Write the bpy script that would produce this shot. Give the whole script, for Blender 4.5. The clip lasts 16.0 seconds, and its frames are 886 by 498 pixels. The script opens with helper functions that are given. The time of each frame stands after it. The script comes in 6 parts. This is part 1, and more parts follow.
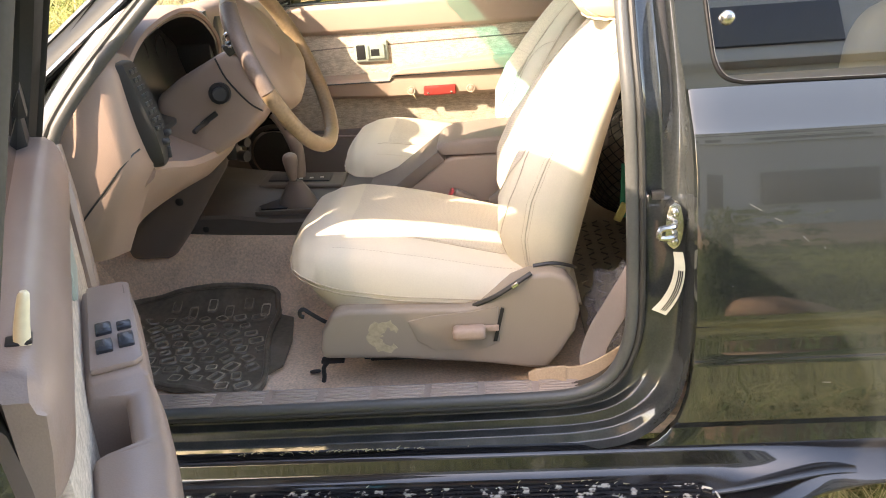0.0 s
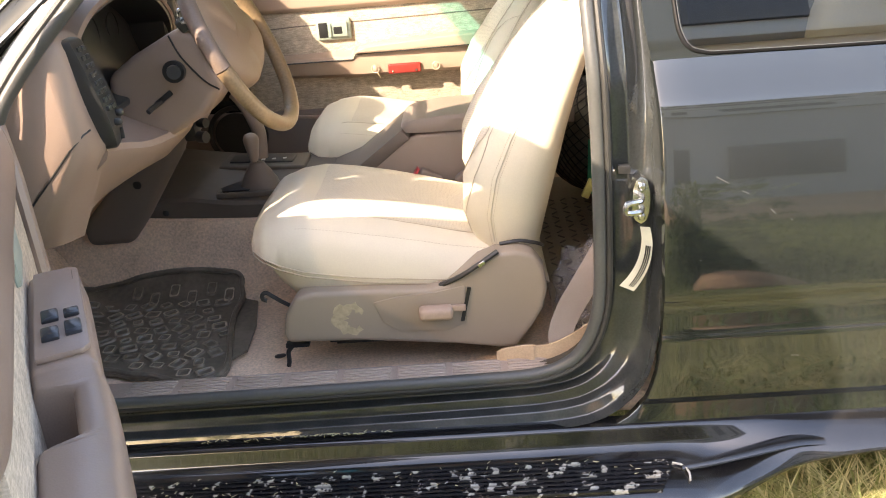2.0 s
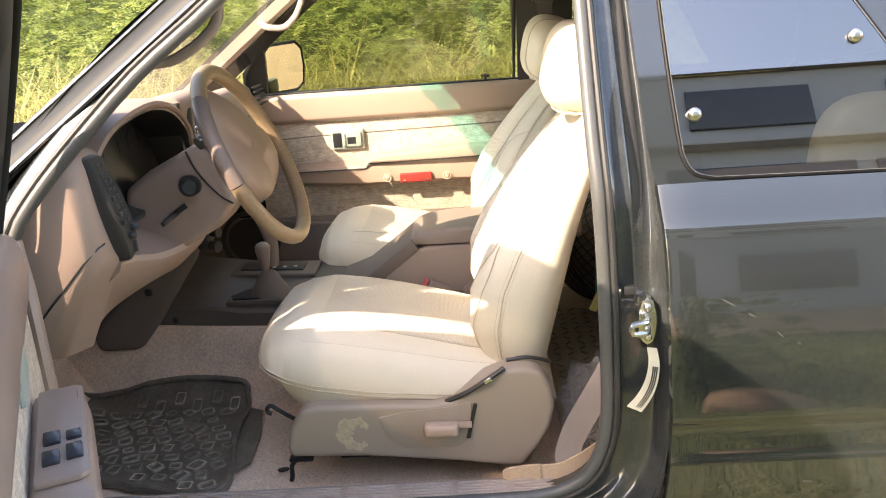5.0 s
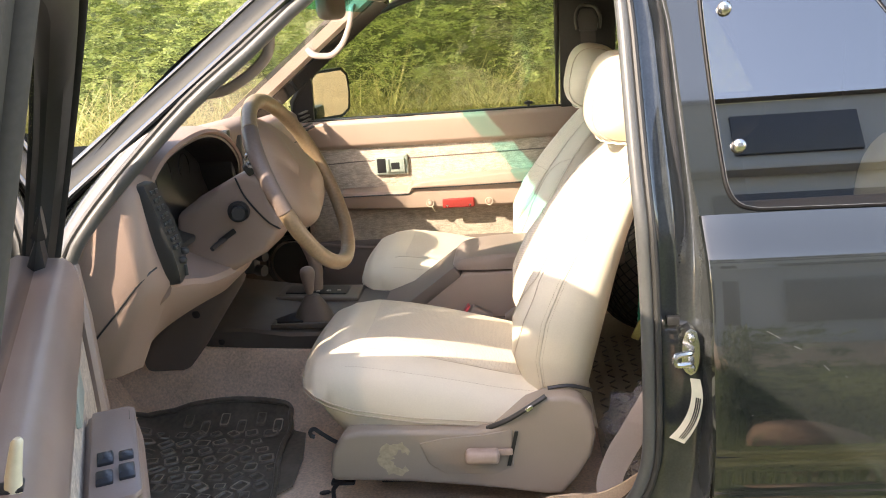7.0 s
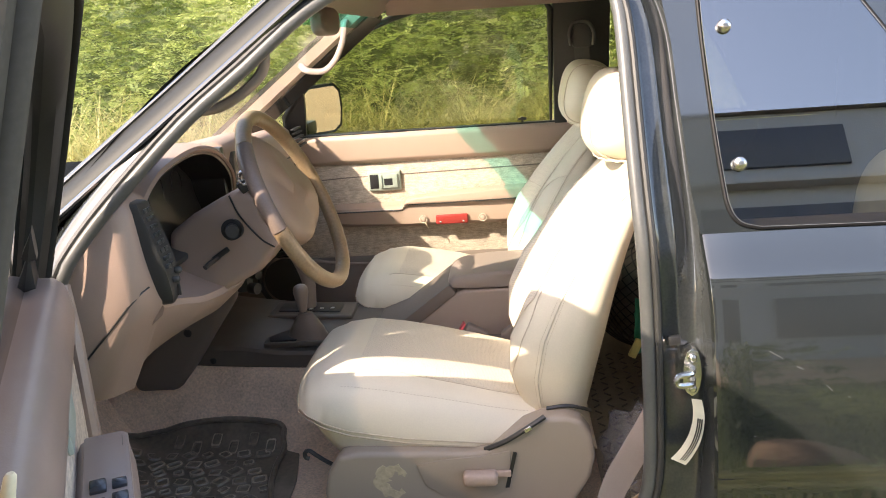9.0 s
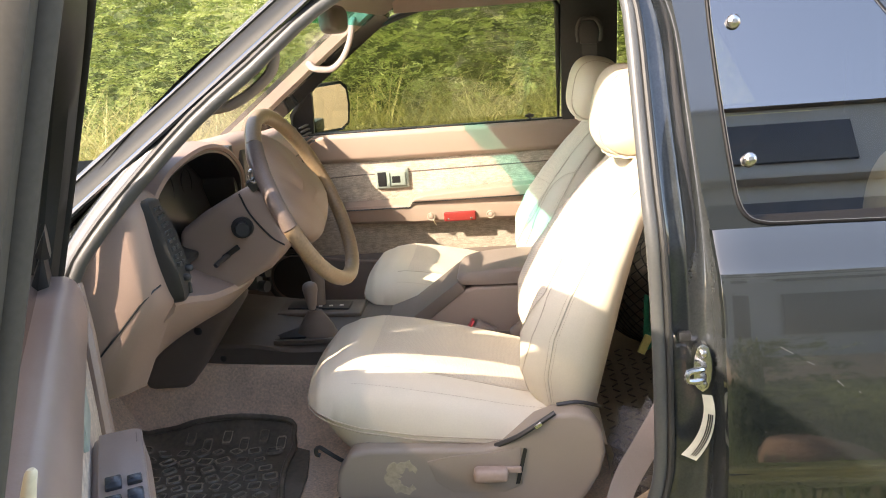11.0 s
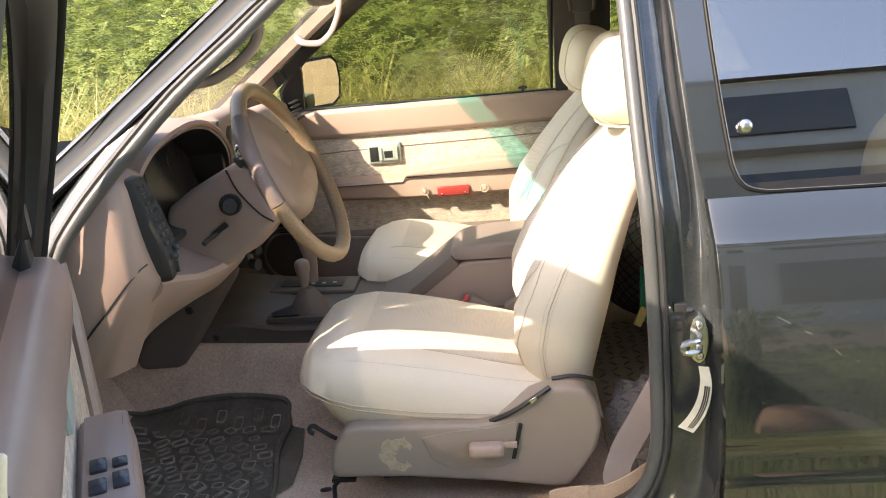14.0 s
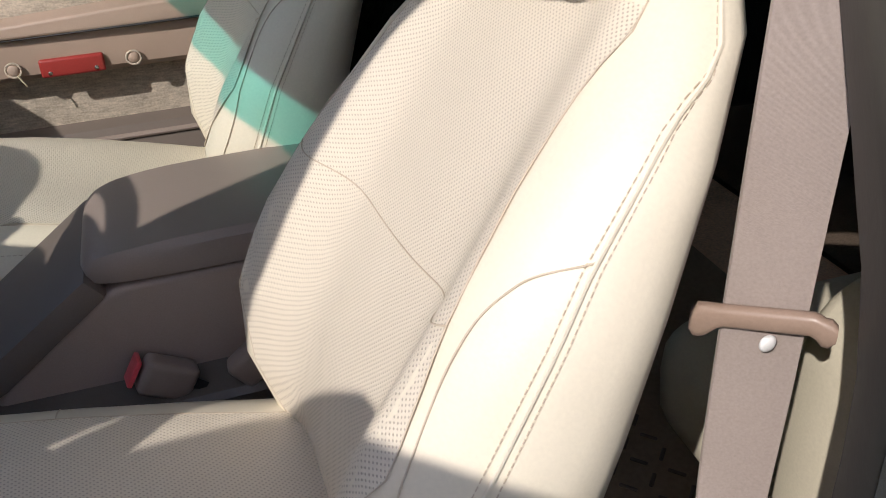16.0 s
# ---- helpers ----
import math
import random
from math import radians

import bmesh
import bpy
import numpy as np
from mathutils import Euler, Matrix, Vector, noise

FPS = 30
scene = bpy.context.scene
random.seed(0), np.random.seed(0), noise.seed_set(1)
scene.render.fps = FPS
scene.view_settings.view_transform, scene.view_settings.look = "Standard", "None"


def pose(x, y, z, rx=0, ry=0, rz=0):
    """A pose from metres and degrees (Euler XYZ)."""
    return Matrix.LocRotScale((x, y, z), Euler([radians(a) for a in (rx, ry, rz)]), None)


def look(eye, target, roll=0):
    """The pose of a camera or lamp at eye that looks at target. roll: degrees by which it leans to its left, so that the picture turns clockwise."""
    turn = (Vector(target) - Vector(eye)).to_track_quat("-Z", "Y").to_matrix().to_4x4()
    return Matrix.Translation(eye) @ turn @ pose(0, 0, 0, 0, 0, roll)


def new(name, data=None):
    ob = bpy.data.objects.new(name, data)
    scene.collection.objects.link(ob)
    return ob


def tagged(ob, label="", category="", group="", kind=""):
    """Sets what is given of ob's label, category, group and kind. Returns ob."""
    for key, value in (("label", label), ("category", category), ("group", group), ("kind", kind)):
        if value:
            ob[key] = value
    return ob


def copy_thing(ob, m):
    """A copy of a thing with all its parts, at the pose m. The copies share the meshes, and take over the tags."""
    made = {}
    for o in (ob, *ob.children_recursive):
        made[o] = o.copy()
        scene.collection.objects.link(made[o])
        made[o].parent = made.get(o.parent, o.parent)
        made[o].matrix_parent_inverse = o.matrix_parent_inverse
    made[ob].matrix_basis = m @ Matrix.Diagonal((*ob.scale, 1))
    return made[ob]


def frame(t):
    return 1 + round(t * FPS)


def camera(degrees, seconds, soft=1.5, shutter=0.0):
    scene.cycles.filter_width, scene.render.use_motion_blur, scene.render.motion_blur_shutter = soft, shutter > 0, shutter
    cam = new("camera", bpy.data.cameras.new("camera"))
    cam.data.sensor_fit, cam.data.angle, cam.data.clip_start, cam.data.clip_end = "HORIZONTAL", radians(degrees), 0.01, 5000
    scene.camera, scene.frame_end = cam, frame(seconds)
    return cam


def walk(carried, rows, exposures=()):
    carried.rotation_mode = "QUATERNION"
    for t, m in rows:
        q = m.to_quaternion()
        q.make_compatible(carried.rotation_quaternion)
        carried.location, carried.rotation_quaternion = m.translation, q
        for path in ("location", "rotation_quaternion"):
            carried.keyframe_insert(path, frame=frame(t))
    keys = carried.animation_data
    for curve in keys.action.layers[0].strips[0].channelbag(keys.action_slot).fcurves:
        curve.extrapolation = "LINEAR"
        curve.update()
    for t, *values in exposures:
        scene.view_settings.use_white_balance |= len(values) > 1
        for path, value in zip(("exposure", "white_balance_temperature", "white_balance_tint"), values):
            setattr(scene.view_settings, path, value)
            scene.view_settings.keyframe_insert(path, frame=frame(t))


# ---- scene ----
cam = camera(54.8, 16.0, soft=1.0)
PATH = [
    (0, (0.162, 0.107, 1.561), (0.01, 1.955, 0.811), -4.7),
    (0.5, (0.151, 0.118, 1.553), (0.027, 1.961, 0.786), -4.3),
    (1, (0.15, 0.117, 1.554), (0.038, 1.958, 0.782), -4.2),
    (1.5, (0.161, 0.119, 1.547), (0.066, 1.957, 0.765), -4.5),
    (2, (0.174, 0.136, 1.542), (0.084, 1.97, 0.748), -5.0),
    (2.5, (0.173, 0.136, 1.554), (0.039, 1.978, 0.786), -5.8),
    (3, (0.164, 0.14, 1.563), (0.009, 1.993, 0.826), -5.8),
    (3.5, (0.162, 0.14, 1.569), (0.027, 2.008, 0.867), -5.3),
    (4, (0.17, 0.143, 1.575), (0.069, 2.03, 0.92), -4.4),
    (6.3, (0.189, 0.131, 1.593), (0.049, 2.054, 1.064), -4.0),
    (6.5, (0.189, 0.129, 1.596), (0.029, 2.052, 1.072), -4.1),
    (7, (0.181, 0.127, 1.595), (-0.012, 2.047, 1.07), -4.4),
    (7.5, (0.173, 0.126, 1.599), (-0.036, 2.048, 1.088), -4.4),
    (8, (0.164, 0.138, 1.598), (-0.029, 2.066, 1.102), -4.2),
    (8.5, (0.163, 0.148, 1.599), (0.0, 2.079, 1.103), -4.2),
    (11, (0.156, 0.143, 1.601), (-0.023, 2.071, 1.1), -4.6),
    (11.5, (0.154, 0.143, 1.599), (-0.023, 2.068, 1.087), -4.7),
    (12, (0.154, 0.142, 1.6), (-0.014, 2.068, 1.086), -4.9),
    (12.5, (0.153, 0.138, 1.602), (-0.012, 2.066, 1.095), -4.9),
    (13, (0.154, 0.132, 1.603), (-0.014, 2.062, 1.106), -5.0),
    (13.5, (0.158, 0.132, 1.602), (-0.015, 2.06, 1.098), -5.1),
    (14, (0.165, 0.169, 1.589), (-0.012, 2.083, 1.034), -5.5),
    (14.5, (0.196, 0.436, 1.527), (0.022, 2.318, 0.875), -5.3),
    (15, (0.238, 0.754, 1.542), (0.11, 2.612, 0.813), -4.8),
    (15.2, (0.236, 0.863, 1.52), (0.177, 2.708, 0.745), -5.4),
    (15.3, (0.226, 0.928, 1.5), (0.223, 2.764, 0.704), -5.0),
    (15.5, (0.175, 1.077, 1.472), (0.333, 2.876, 0.611), -4.3),
    (15.6, (0.157, 1.171, 1.467), (0.377, 2.945, 0.569), -4.8),
    (15.7, (0.141, 1.252, 1.464), (0.44, 2.997, 0.533), -4.1),
    (15.8, (0.132, 1.31, 1.461), (0.511, 3.023, 0.5), -3.6),
    (15.9, (0.131, 1.361, 1.453), (0.579, 3.036, 0.456), -3.3),
    (16, (0.127, 1.388, 1.447), (0.642, 3.027, 0.423), -2.6),
]
walk(cam, [(t, look(eye, target, roll)) for t, eye, target, roll in PATH], exposures=[(0, 3.0, 8550, 18), (4, 2.95, 8400, 18), (8, 2.6, 7850, 17), (14, 2.65, 7800, 17), (14.5, 2.8, 7850, 18), (15, 2.5, 7800, 18), (15.3, 2.15, 7700, 19), (15.6, 1.6, 7400, 18), (16, 0.98, 6400, 16)])

# ---- light ----
SUN = Vector((1.0, 0.95, -1.09)).normalized()
world = bpy.data.worlds.new("sky")
scene.world = world
world.use_nodes = True
wt = world.node_tree
sky = wt.nodes.new("ShaderNodeTexSky")
sky.sky_type, sky.sun_disc = "NISHITA", False
sky.air_density, sky.dust_density, sky.ozone_density = 0.9, 1.1, 0.7
sky.sun_elevation = math.asin(-SUN.z)
sky.sun_rotation = math.atan2(-SUN.x, -SUN.y)
wt.links.new(sky.outputs[0], wt.nodes["Background"].inputs[0])
wt.nodes["Background"].inputs[1].default_value = 0.15
lamp = bpy.data.lights.new("sun", "SUN")
lamp.energy, lamp.angle, lamp.color = 2.0, radians(0.55), (1.0, 0.95, 0.86)
sun = new("sun", lamp)
sun.matrix_world = look((0, 0, 20), Vector((0, 0, 20)) + SUN)


# ---- materials ----
def material(name, color, rough=0.6, metal=0.0, vary=0.12, grain=120.0, bump=0.15, depth=0.001, coat=0.0, stains=0.0, scale=6.0, stain_color=None, per_object=0.0, spec=0.5, edge=(0.52, 0.72)):
    m = bpy.data.materials.new(name)
    m.use_nodes = True
    nt = m.node_tree
    bsdf = nt.nodes["Principled BSDF"]
    bsdf.inputs["Roughness"].default_value = rough
    bsdf.inputs["Metallic"].default_value = metal
    bsdf.inputs["Coat Weight"].default_value = coat
    bsdf.inputs["Coat Roughness"].default_value = 0.03
    bsdf.inputs["Coat IOR"].default_value = 1.68
    bsdf.inputs["Specular IOR Level"].default_value = spec
    geo = nt.nodes.new("ShaderNodeTexCoord")
    fine = nt.nodes.new("ShaderNodeTexNoise")
    fine.inputs["Scale"].default_value, fine.inputs["Detail"].default_value = grain, 4
    wide = nt.nodes.new("ShaderNodeTexNoise")
    wide.inputs["Scale"].default_value, wide.inputs["Detail"].default_value = scale, 5
    for n in (fine, wide):
        nt.links.new(geo.outputs["Object"], n.inputs["Vector"])
    both = nt.nodes.new("ShaderNodeMath")
    both.operation = "ADD"
    nt.links.new(fine.outputs["Fac"], both.inputs[0])
    nt.links.new(wide.outputs["Fac"], both.inputs[1])
    ramp = nt.nodes.new("ShaderNodeMapRange")
    ramp.inputs["From Min"].default_value, ramp.inputs["From Max"].default_value = 0.6, 1.4
    ramp.inputs["To Min"].default_value, ramp.inputs["To Max"].default_value = 1 - vary, 1 + vary
    nt.links.new(both.outputs[0], ramp.inputs["Value"])
    mul = nt.nodes.new("ShaderNodeMix")
    mul.data_type, mul.blend_type = "RGBA", "MULTIPLY"
    mul.inputs["Factor"].default_value = 1.0
    mul.inputs["A"].default_value = (*color, 1)
    nt.links.new(ramp.outputs[0], mul.inputs["B"])
    out = mul.outputs["Result"]
    if stains:
        mask = nt.nodes.new("ShaderNodeMapRange")
        mask.inputs["From Min"].default_value, mask.inputs["From Max"].default_value = edge
        mask.inputs["To Max"].default_value = stains
        nt.links.new(wide.outputs["Fac"], mask.inputs["Value"])
        st = nt.nodes.new("ShaderNodeMix")
        st.data_type = "RGBA"
        st.inputs["B"].default_value = (*(stain_color or [c * 0.5 for c in color]), 1)
        nt.links.new(mask.outputs[0], st.inputs["Factor"])
        nt.links.new(out, st.inputs["A"])
        out = st.outputs["Result"]
    if per_object:
        info = nt.nodes.new("ShaderNodeObjectInfo")
        hue = nt.nodes.new("ShaderNodeMapRange")
        hue.inputs["To Min"].default_value, hue.inputs["To Max"].default_value = 1 - per_object, 1 + per_object
        nt.links.new(info.outputs["Random"], hue.inputs["Value"])
        mu = nt.nodes.new("ShaderNodeMix")
        mu.data_type, mu.blend_type = "RGBA", "MULTIPLY"
        mu.inputs["Factor"].default_value = 1.0
        nt.links.new(out, mu.inputs["A"])
        nt.links.new(hue.outputs[0], mu.inputs["B"])
        out = mu.outputs["Result"]
    nt.links.new(out, bsdf.inputs["Base Color"])
    if bump:
        bp = nt.nodes.new("ShaderNodeBump")
        bp.inputs["Strength"].default_value, bp.inputs["Distance"].default_value = bump, depth
        nt.links.new(fine.outputs["Fac"], bp.inputs["Height"])
        nt.links.new(bp.outputs[0], bsdf.inputs["Normal"])
    return m


def glass(name, tint, rough=0.0, face=0.06):
    """A thin pane: clear or tinted light straight through, with a glossy face."""
    m = bpy.data.materials.new(name)
    m.use_nodes = True
    nt = m.node_tree
    nt.nodes.clear()
    outn = nt.nodes.new("ShaderNodeOutputMaterial")
    mix = nt.nodes.new("ShaderNodeMixShader")
    lw = nt.nodes.new("ShaderNodeLayerWeight")
    lw.inputs["Blend"].default_value = 0.5
    pw = nt.nodes.new("ShaderNodeMath")
    pw.operation = "POWER"
    pw.inputs[1].default_value = 5.0
    fr = nt.nodes.new("ShaderNodeMath")
    fr.operation = "MULTIPLY_ADD"
    fr.inputs[1].default_value, fr.inputs[2].default_value = 0.92, face
    nt.links.new(lw.outputs["Facing"], pw.inputs[0])
    nt.links.new(pw.outputs[0], fr.inputs[0])
    tr = nt.nodes.new("ShaderNodeBsdfTransparent")
    tr.inputs[0].default_value = (*tint, 1)
    gl = nt.nodes.new("ShaderNodeBsdfGlossy")
    gl.inputs["Roughness"].default_value = rough
    nt.links.new(fr.outputs[0], mix.inputs[0])
    nt.links.new(tr.outputs[0], mix.inputs[1])
    nt.links.new(gl.outputs[0], mix.inputs[2])
    nt.links.new(mix.outputs[0], outn.inputs[0])
    return m


PAINT = material("black_green_paint", (0.0135, 0.016, 0.0158), 0.10, vary=0.08, grain=400, bump=0.0, coat=1.0, stains=0.3, scale=4, stain_color=(0.028, 0.030, 0.029), spec=0.4)
JAMBPAINT = material("dusty_jamb_paint", (0.033, 0.037, 0.038), 0.16, vary=0.3, grain=240, bump=0.0, coat=0.9, stains=0.4, scale=14, stain_color=(0.07, 0.073, 0.072), spec=0.12)
RUBBER = material("black_rubber", (0.028, 0.028, 0.027), 0.55, bump=0.2, stains=0.3, stain_color=(0.09, 0.08, 0.07))
SEAL = material("grey_weatherstrip", (0.078, 0.080, 0.078), 0.36, grain=200, bump=0.2, stains=0.3, stain_color=(0.11, 0.105, 0.095))
TAN = material("tan_plastic", (0.40, 0.295, 0.235), 0.5, vary=0.07, grain=700, bump=0.25, stains=0.12)
FRAMEGREY = material("olive_grey_frame", (0.085, 0.078, 0.067), 0.8, grain=200, bump=0.05, spec=0.1)
PILLARBLACK = material("satin_black_pillar", (0.022, 0.023, 0.022), 0.5, grain=200, bump=0.05, spec=0.2)
SEALGREY = material("pale_edge_trim", (0.11, 0.115, 0.12), 0.3, grain=300, bump=0.05)
DASHTAN = material("pinkish_tan_plastic", (0.34, 0.245, 0.20), 0.45, vary=0.08, grain=700, bump=0.25, stains=0.15)
TAUPE = material("taupe_plastic", (0.28, 0.222, 0.192), 0.42, vary=0.08, grain=600, bump=0.2, stains=0.15)
BROWN = material("dark_taupe_plastic", (0.165, 0.133, 0.114), 0.5, vary=0.08, grain=600, bump=0.2, stains=0.2, stain_color=(0.16, 0.13, 0.11))
SHIELD = material("seat_base_plastic", (0.33, 0.27, 0.215), 0.45, vary=0.08, grain=600, bump=0.2, stains=0.15)
CREAM = material("cream_leatherette", (0.71, 0.645, 0.51), 0.45, vary=0.05, grain=350, bump=0.12, scale=9)
FABRIC = material("door_fabric", (0.50, 0.425, 0.345), 0.9, vary=0.35, grain=260, bump=0.5, scale=40)


def weave(m):
    """Long flat flecks along the cloth."""
    nt = m.node_tree
    b = nt.nodes["Principled BSDF"]
    src = b.inputs["Base Color"].links[0].from_socket
    co = nt.nodes.new("ShaderNodeTexCoord")
    mp = nt.nodes.new("ShaderNodeMapping")
    mp.inputs["Scale"].default_value = (60, 60, 330)
    nz = nt.nodes.new("ShaderNodeTexNoise")
    nz.inputs["Scale"].default_value, nz.inputs["Detail"].default_value = 1.0, 3
    mr = nt.nodes.new("ShaderNodeMapRange")
    mr.inputs["From Min"].default_value, mr.inputs["From Max"].default_value = 0.35, 0.65
    mr.inputs["To Min"].default_value, mr.inputs["To Max"].default_value = 0.80, 1.10
    mu = nt.nodes.new("ShaderNodeMix")
    mu.data_type, mu.blend_type = "RGBA", "MULTIPLY"
    mu.inputs["Factor"].default_value = 1.0
    nt.links.new(co.outputs["Object"], mp.inputs[0])
    nt.links.new(mp.outputs[0], nz.inputs["Vector"])
    nt.links.new(nz.outputs["Fac"], mr.inputs["Value"])
    nt.links.new(src, mu.inputs["A"])
    nt.links.new(mr.outputs[0], mu.inputs["B"])
    nt.links.new(mu.outputs["Result"], b.inputs["Base Color"])


weave(FABRIC)
CARPET = material("taupe_carpet", (0.76, 0.57, 0.43), 0.95, vary=0.35, grain=170, bump=0.6, depth=0.003, stains=0.35, scale=9, stain_color=(0.42, 0.31, 0.23))
DARK = material("black_plastic", (0.02, 0.02, 0.021), 0.4, grain=500, bump=0.15)
CHROME = material("worn_steel", (0.62, 0.61, 0.58), 0.25, metal=1.0, grain=200, bump=0.1)
RED = material("red_plastic", (0.32, 0.035, 0.03), 0.35, grain=300, bump=0.1)
WHITE = material("yellowed_white_plastic", (0.75, 0.68, 0.5), 0.4)
CLEAR = glass("clear_glass", (0.93, 0.96, 0.94))
TINT = glass("tinted_glass", (0.66, 0.68, 0.56))
DARKTINT = glass("dark_tinted_glass", (0.22, 0.23, 0.22), face=0.235)
DOORTINT = glass("door_tinted_glass", (0.07, 0.06, 0.05))
SOFTBLACK = material("clean_black_rubber", (0.02, 0.02, 0.018), 0.85, grain=200, bump=0.1, spec=0.12)
TEAL = glass("teal_shade_band", (0.10, 0.58, 0.55))


# ---- mesh helpers ----
def finish(bm, sharp=38):
    bmesh.ops.recalc_face_normals(bm, faces=bm.faces)
    for f in bm.faces:
        f.smooth = True
    for e in bm.edges:
        if len(e.link_faces) == 2 and e.calc_face_angle(0) > radians(sharp):
            e.smooth = False
    return bm


def thing(name, label, category, at=(0, 0, 0), group="", kind=""):
    ob = new(name)
    ob.location = at
    ob.empty_display_size = 0.05
    return tagged(ob, label, category, group, kind)


def part(name, bm, mat, parent=None, label="", sharp=38):
    me = bpy.data.meshes.new(name)
    finish(bm, sharp).to_mesh(me)
    bm.free()
    me.materials.append(mat)
    ob = new(name, me)
    if parent is not None:
        ob.parent = parent
        if parent.type == "EMPTY":
            ob.matrix_parent_inverse = Matrix.Translation(-parent.location)
    return tagged(ob, label) if label else ob


def whole(name, bm, mat, label, category, group="", kind="", sharp=38):
    return tagged(part(name, bm, mat, None, "", sharp), label, category, group, kind)


def box(c, s, bevel=0.006, seg=2, turn=None):
    bm = bmesh.new()
    bmesh.ops.create_cube(bm, size=1, matrix=Matrix.Diagonal((*s, 1)))
    if bevel:
        bmesh.ops.bevel(bm, geom=bm.edges[:], offset=bevel, segments=seg, profile=0.6, affect="EDGES")
    bm.transform(Matrix.Translation(c) @ (turn or Matrix()))
    return bm


def prism(pts, a0, a1, axis="y", bevel=0.005, seg=2):
    """A profile pushed along an axis: for y the profile is (x, z), for z (x, y), for x (y, z)."""
    bm = bmesh.new()
    put = {"y": lambda p, a: (p[0], a, p[1]), "z": lambda p, a: (p[0], p[1], a), "x": lambda p, a: (a, p[0], p[1])}[axis]
    lo = [bm.verts.new(put(p, a0)) for p in pts]
    hi = [bm.verts.new(put(p, a1)) for p in pts]
    n = len(pts)
    bm.faces.new(lo), bm.faces.new(hi[::-1])
    for i in range(n):
        bm.faces.new((lo[i], lo[(i + 1) % n], hi[(i + 1) % n], hi[i]))
    bmesh.ops.recalc_face_normals(bm, faces=bm.faces)
    if bevel:
        es = [e for e in bm.edges if e.calc_face_angle(0) > radians(25)]
        bmesh.ops.bevel(bm, geom=es, offset=bevel, segments=seg, profile=0.6, affect="EDGES", clamp_overlap=True)
    return bm


def crom(rows, k):
    """k steps between each two rows along a smooth curve through them."""
    r = np.array(rows, float)
    ext = np.concatenate([[2 * r[0] - r[1]], r, [2 * r[-1] - r[-2]]])
    out = []
    for i in range(1, len(ext) - 2):
        p0, p1, p2, p3 = ext[i - 1:i + 3]
        for j in range(k):
            t = j / k
            out.append(0.5 * (2 * p1 + (p2 - p0) * t + (2 * p0 - 5 * p1 + 4 * p2 - p3) * t * t + (3 * p1 - p0 - 3 * p2 + p3) * t ** 3))
    out.append(r[-1])
    return out


def loft(sections, closed=True, caps=True, loop=False):
    bm = bmesh.new()
    rows = [[bm.verts.new(tuple(p)) for p in s] for s in sections]
    n = len(rows[0])
    m = len(rows)
    for a in range(m if loop else m - 1):
        r, q = rows[a], rows[(a + 1) % m]
        for i in range(n if closed else n - 1):
            j = (i + 1) % n
            bm.faces.new((r[i], r[j], q[j], q[i]))
    if caps and closed and not loop:
        bm.faces.new(rows[0]), bm.faces.new(rows[-1])
    return bm


def tube(pts, r, n=8, loop=False, squash=1.0, smooth=0):
    if smooth:
        pts = crom(pts, smooth)
    pts = [Vector(p) for p in pts]
    m = len(pts)
    secs = []
    up = None
    for i, p in enumerate(pts):
        a = pts[(i - 1) % m] if (loop or i > 0) else p
        b = pts[(i + 1) % m] if (loop or i < m - 1) else p
        d = (b - a).normalized()
        if up is None:
            up = d.orthogonal().normalized()
        up = (up - d * up.dot(d)).normalized()
        side = d.cross(up)
        secs.append([p + (up * math.cos(2 * math.pi * k / n) + side * squash * math.sin(2 * math.pi * k / n)) * r for k in range(n)])
    return loft(secs, True, True, loop)


def blob(c, r, e=0.7, n=24, m=14, turn=None):
    """A rounded pad: a super-ellipsoid."""
    f = lambda v: math.copysign(abs(v) ** e, v)
    secs = []
    for j in range(1, m):
        b = -math.pi / 2 + math.pi * j / m
        secs.append([(r[0] * f(math.cos(b)) * f(math.cos(2 * math.pi * i / n)), r[1] * f(math.cos(b)) * f(math.sin(2 * math.pi * i / n)), r[2] * f(math.sin(b))) for i in range(n)])
    bm = loft(secs)
    bm.transform(Matrix.Translation(c) @ (turn or Matrix()))
    return bm


def join(*bms):
    out = bmesh.new()
    for b in bms:
        me = bpy.data.meshes.new("tmp")
        b.to_mesh(me)
        b.free()
        out.from_mesh(me)
        bpy.data.meshes.remove(me)
    return out


def lerp_table(x, table):
    return float(np.interp(x, [a for a, b in table], [b for a, b in table]))


def lean(z):
    """How far the cab's side leans in above the belt."""
    return max(0.0, z - 1.235) * 0.36


SKIN = [(0.45, 1.53), (0.52, 1.505), (0.556, 1.5005), (0.60, 1.5075), (0.607, 1.5070), (0.613, 1.4985), (0.62, 1.4945), (0.68, 1.491), (0.74, 1.4890), (0.746, 1.4885), (0.752, 1.4912), (0.815, 1.4945), (0.822, 1.4915), (0.828, 1.4890), (0.86, 1.4905), (0.90, 1.4935), (0.96, 1.4995), (1.02, 1.5075), (1.08, 1.517), (1.13, 1.526), (1.15, 1.5295), (1.16, 1.5322), (1.17, 1.5368), (1.18, 1.5430), (1.19, 1.5495), (1.20, 1.556), (1.22, 1.568), (1.235, 1.575), (1.70, 1.742)]


def skin(z):
    return lerp_table(z, SKIN)


# ---- ground and surroundings ----
MID = 2.345
flip = lambda y: 2 * MID - y


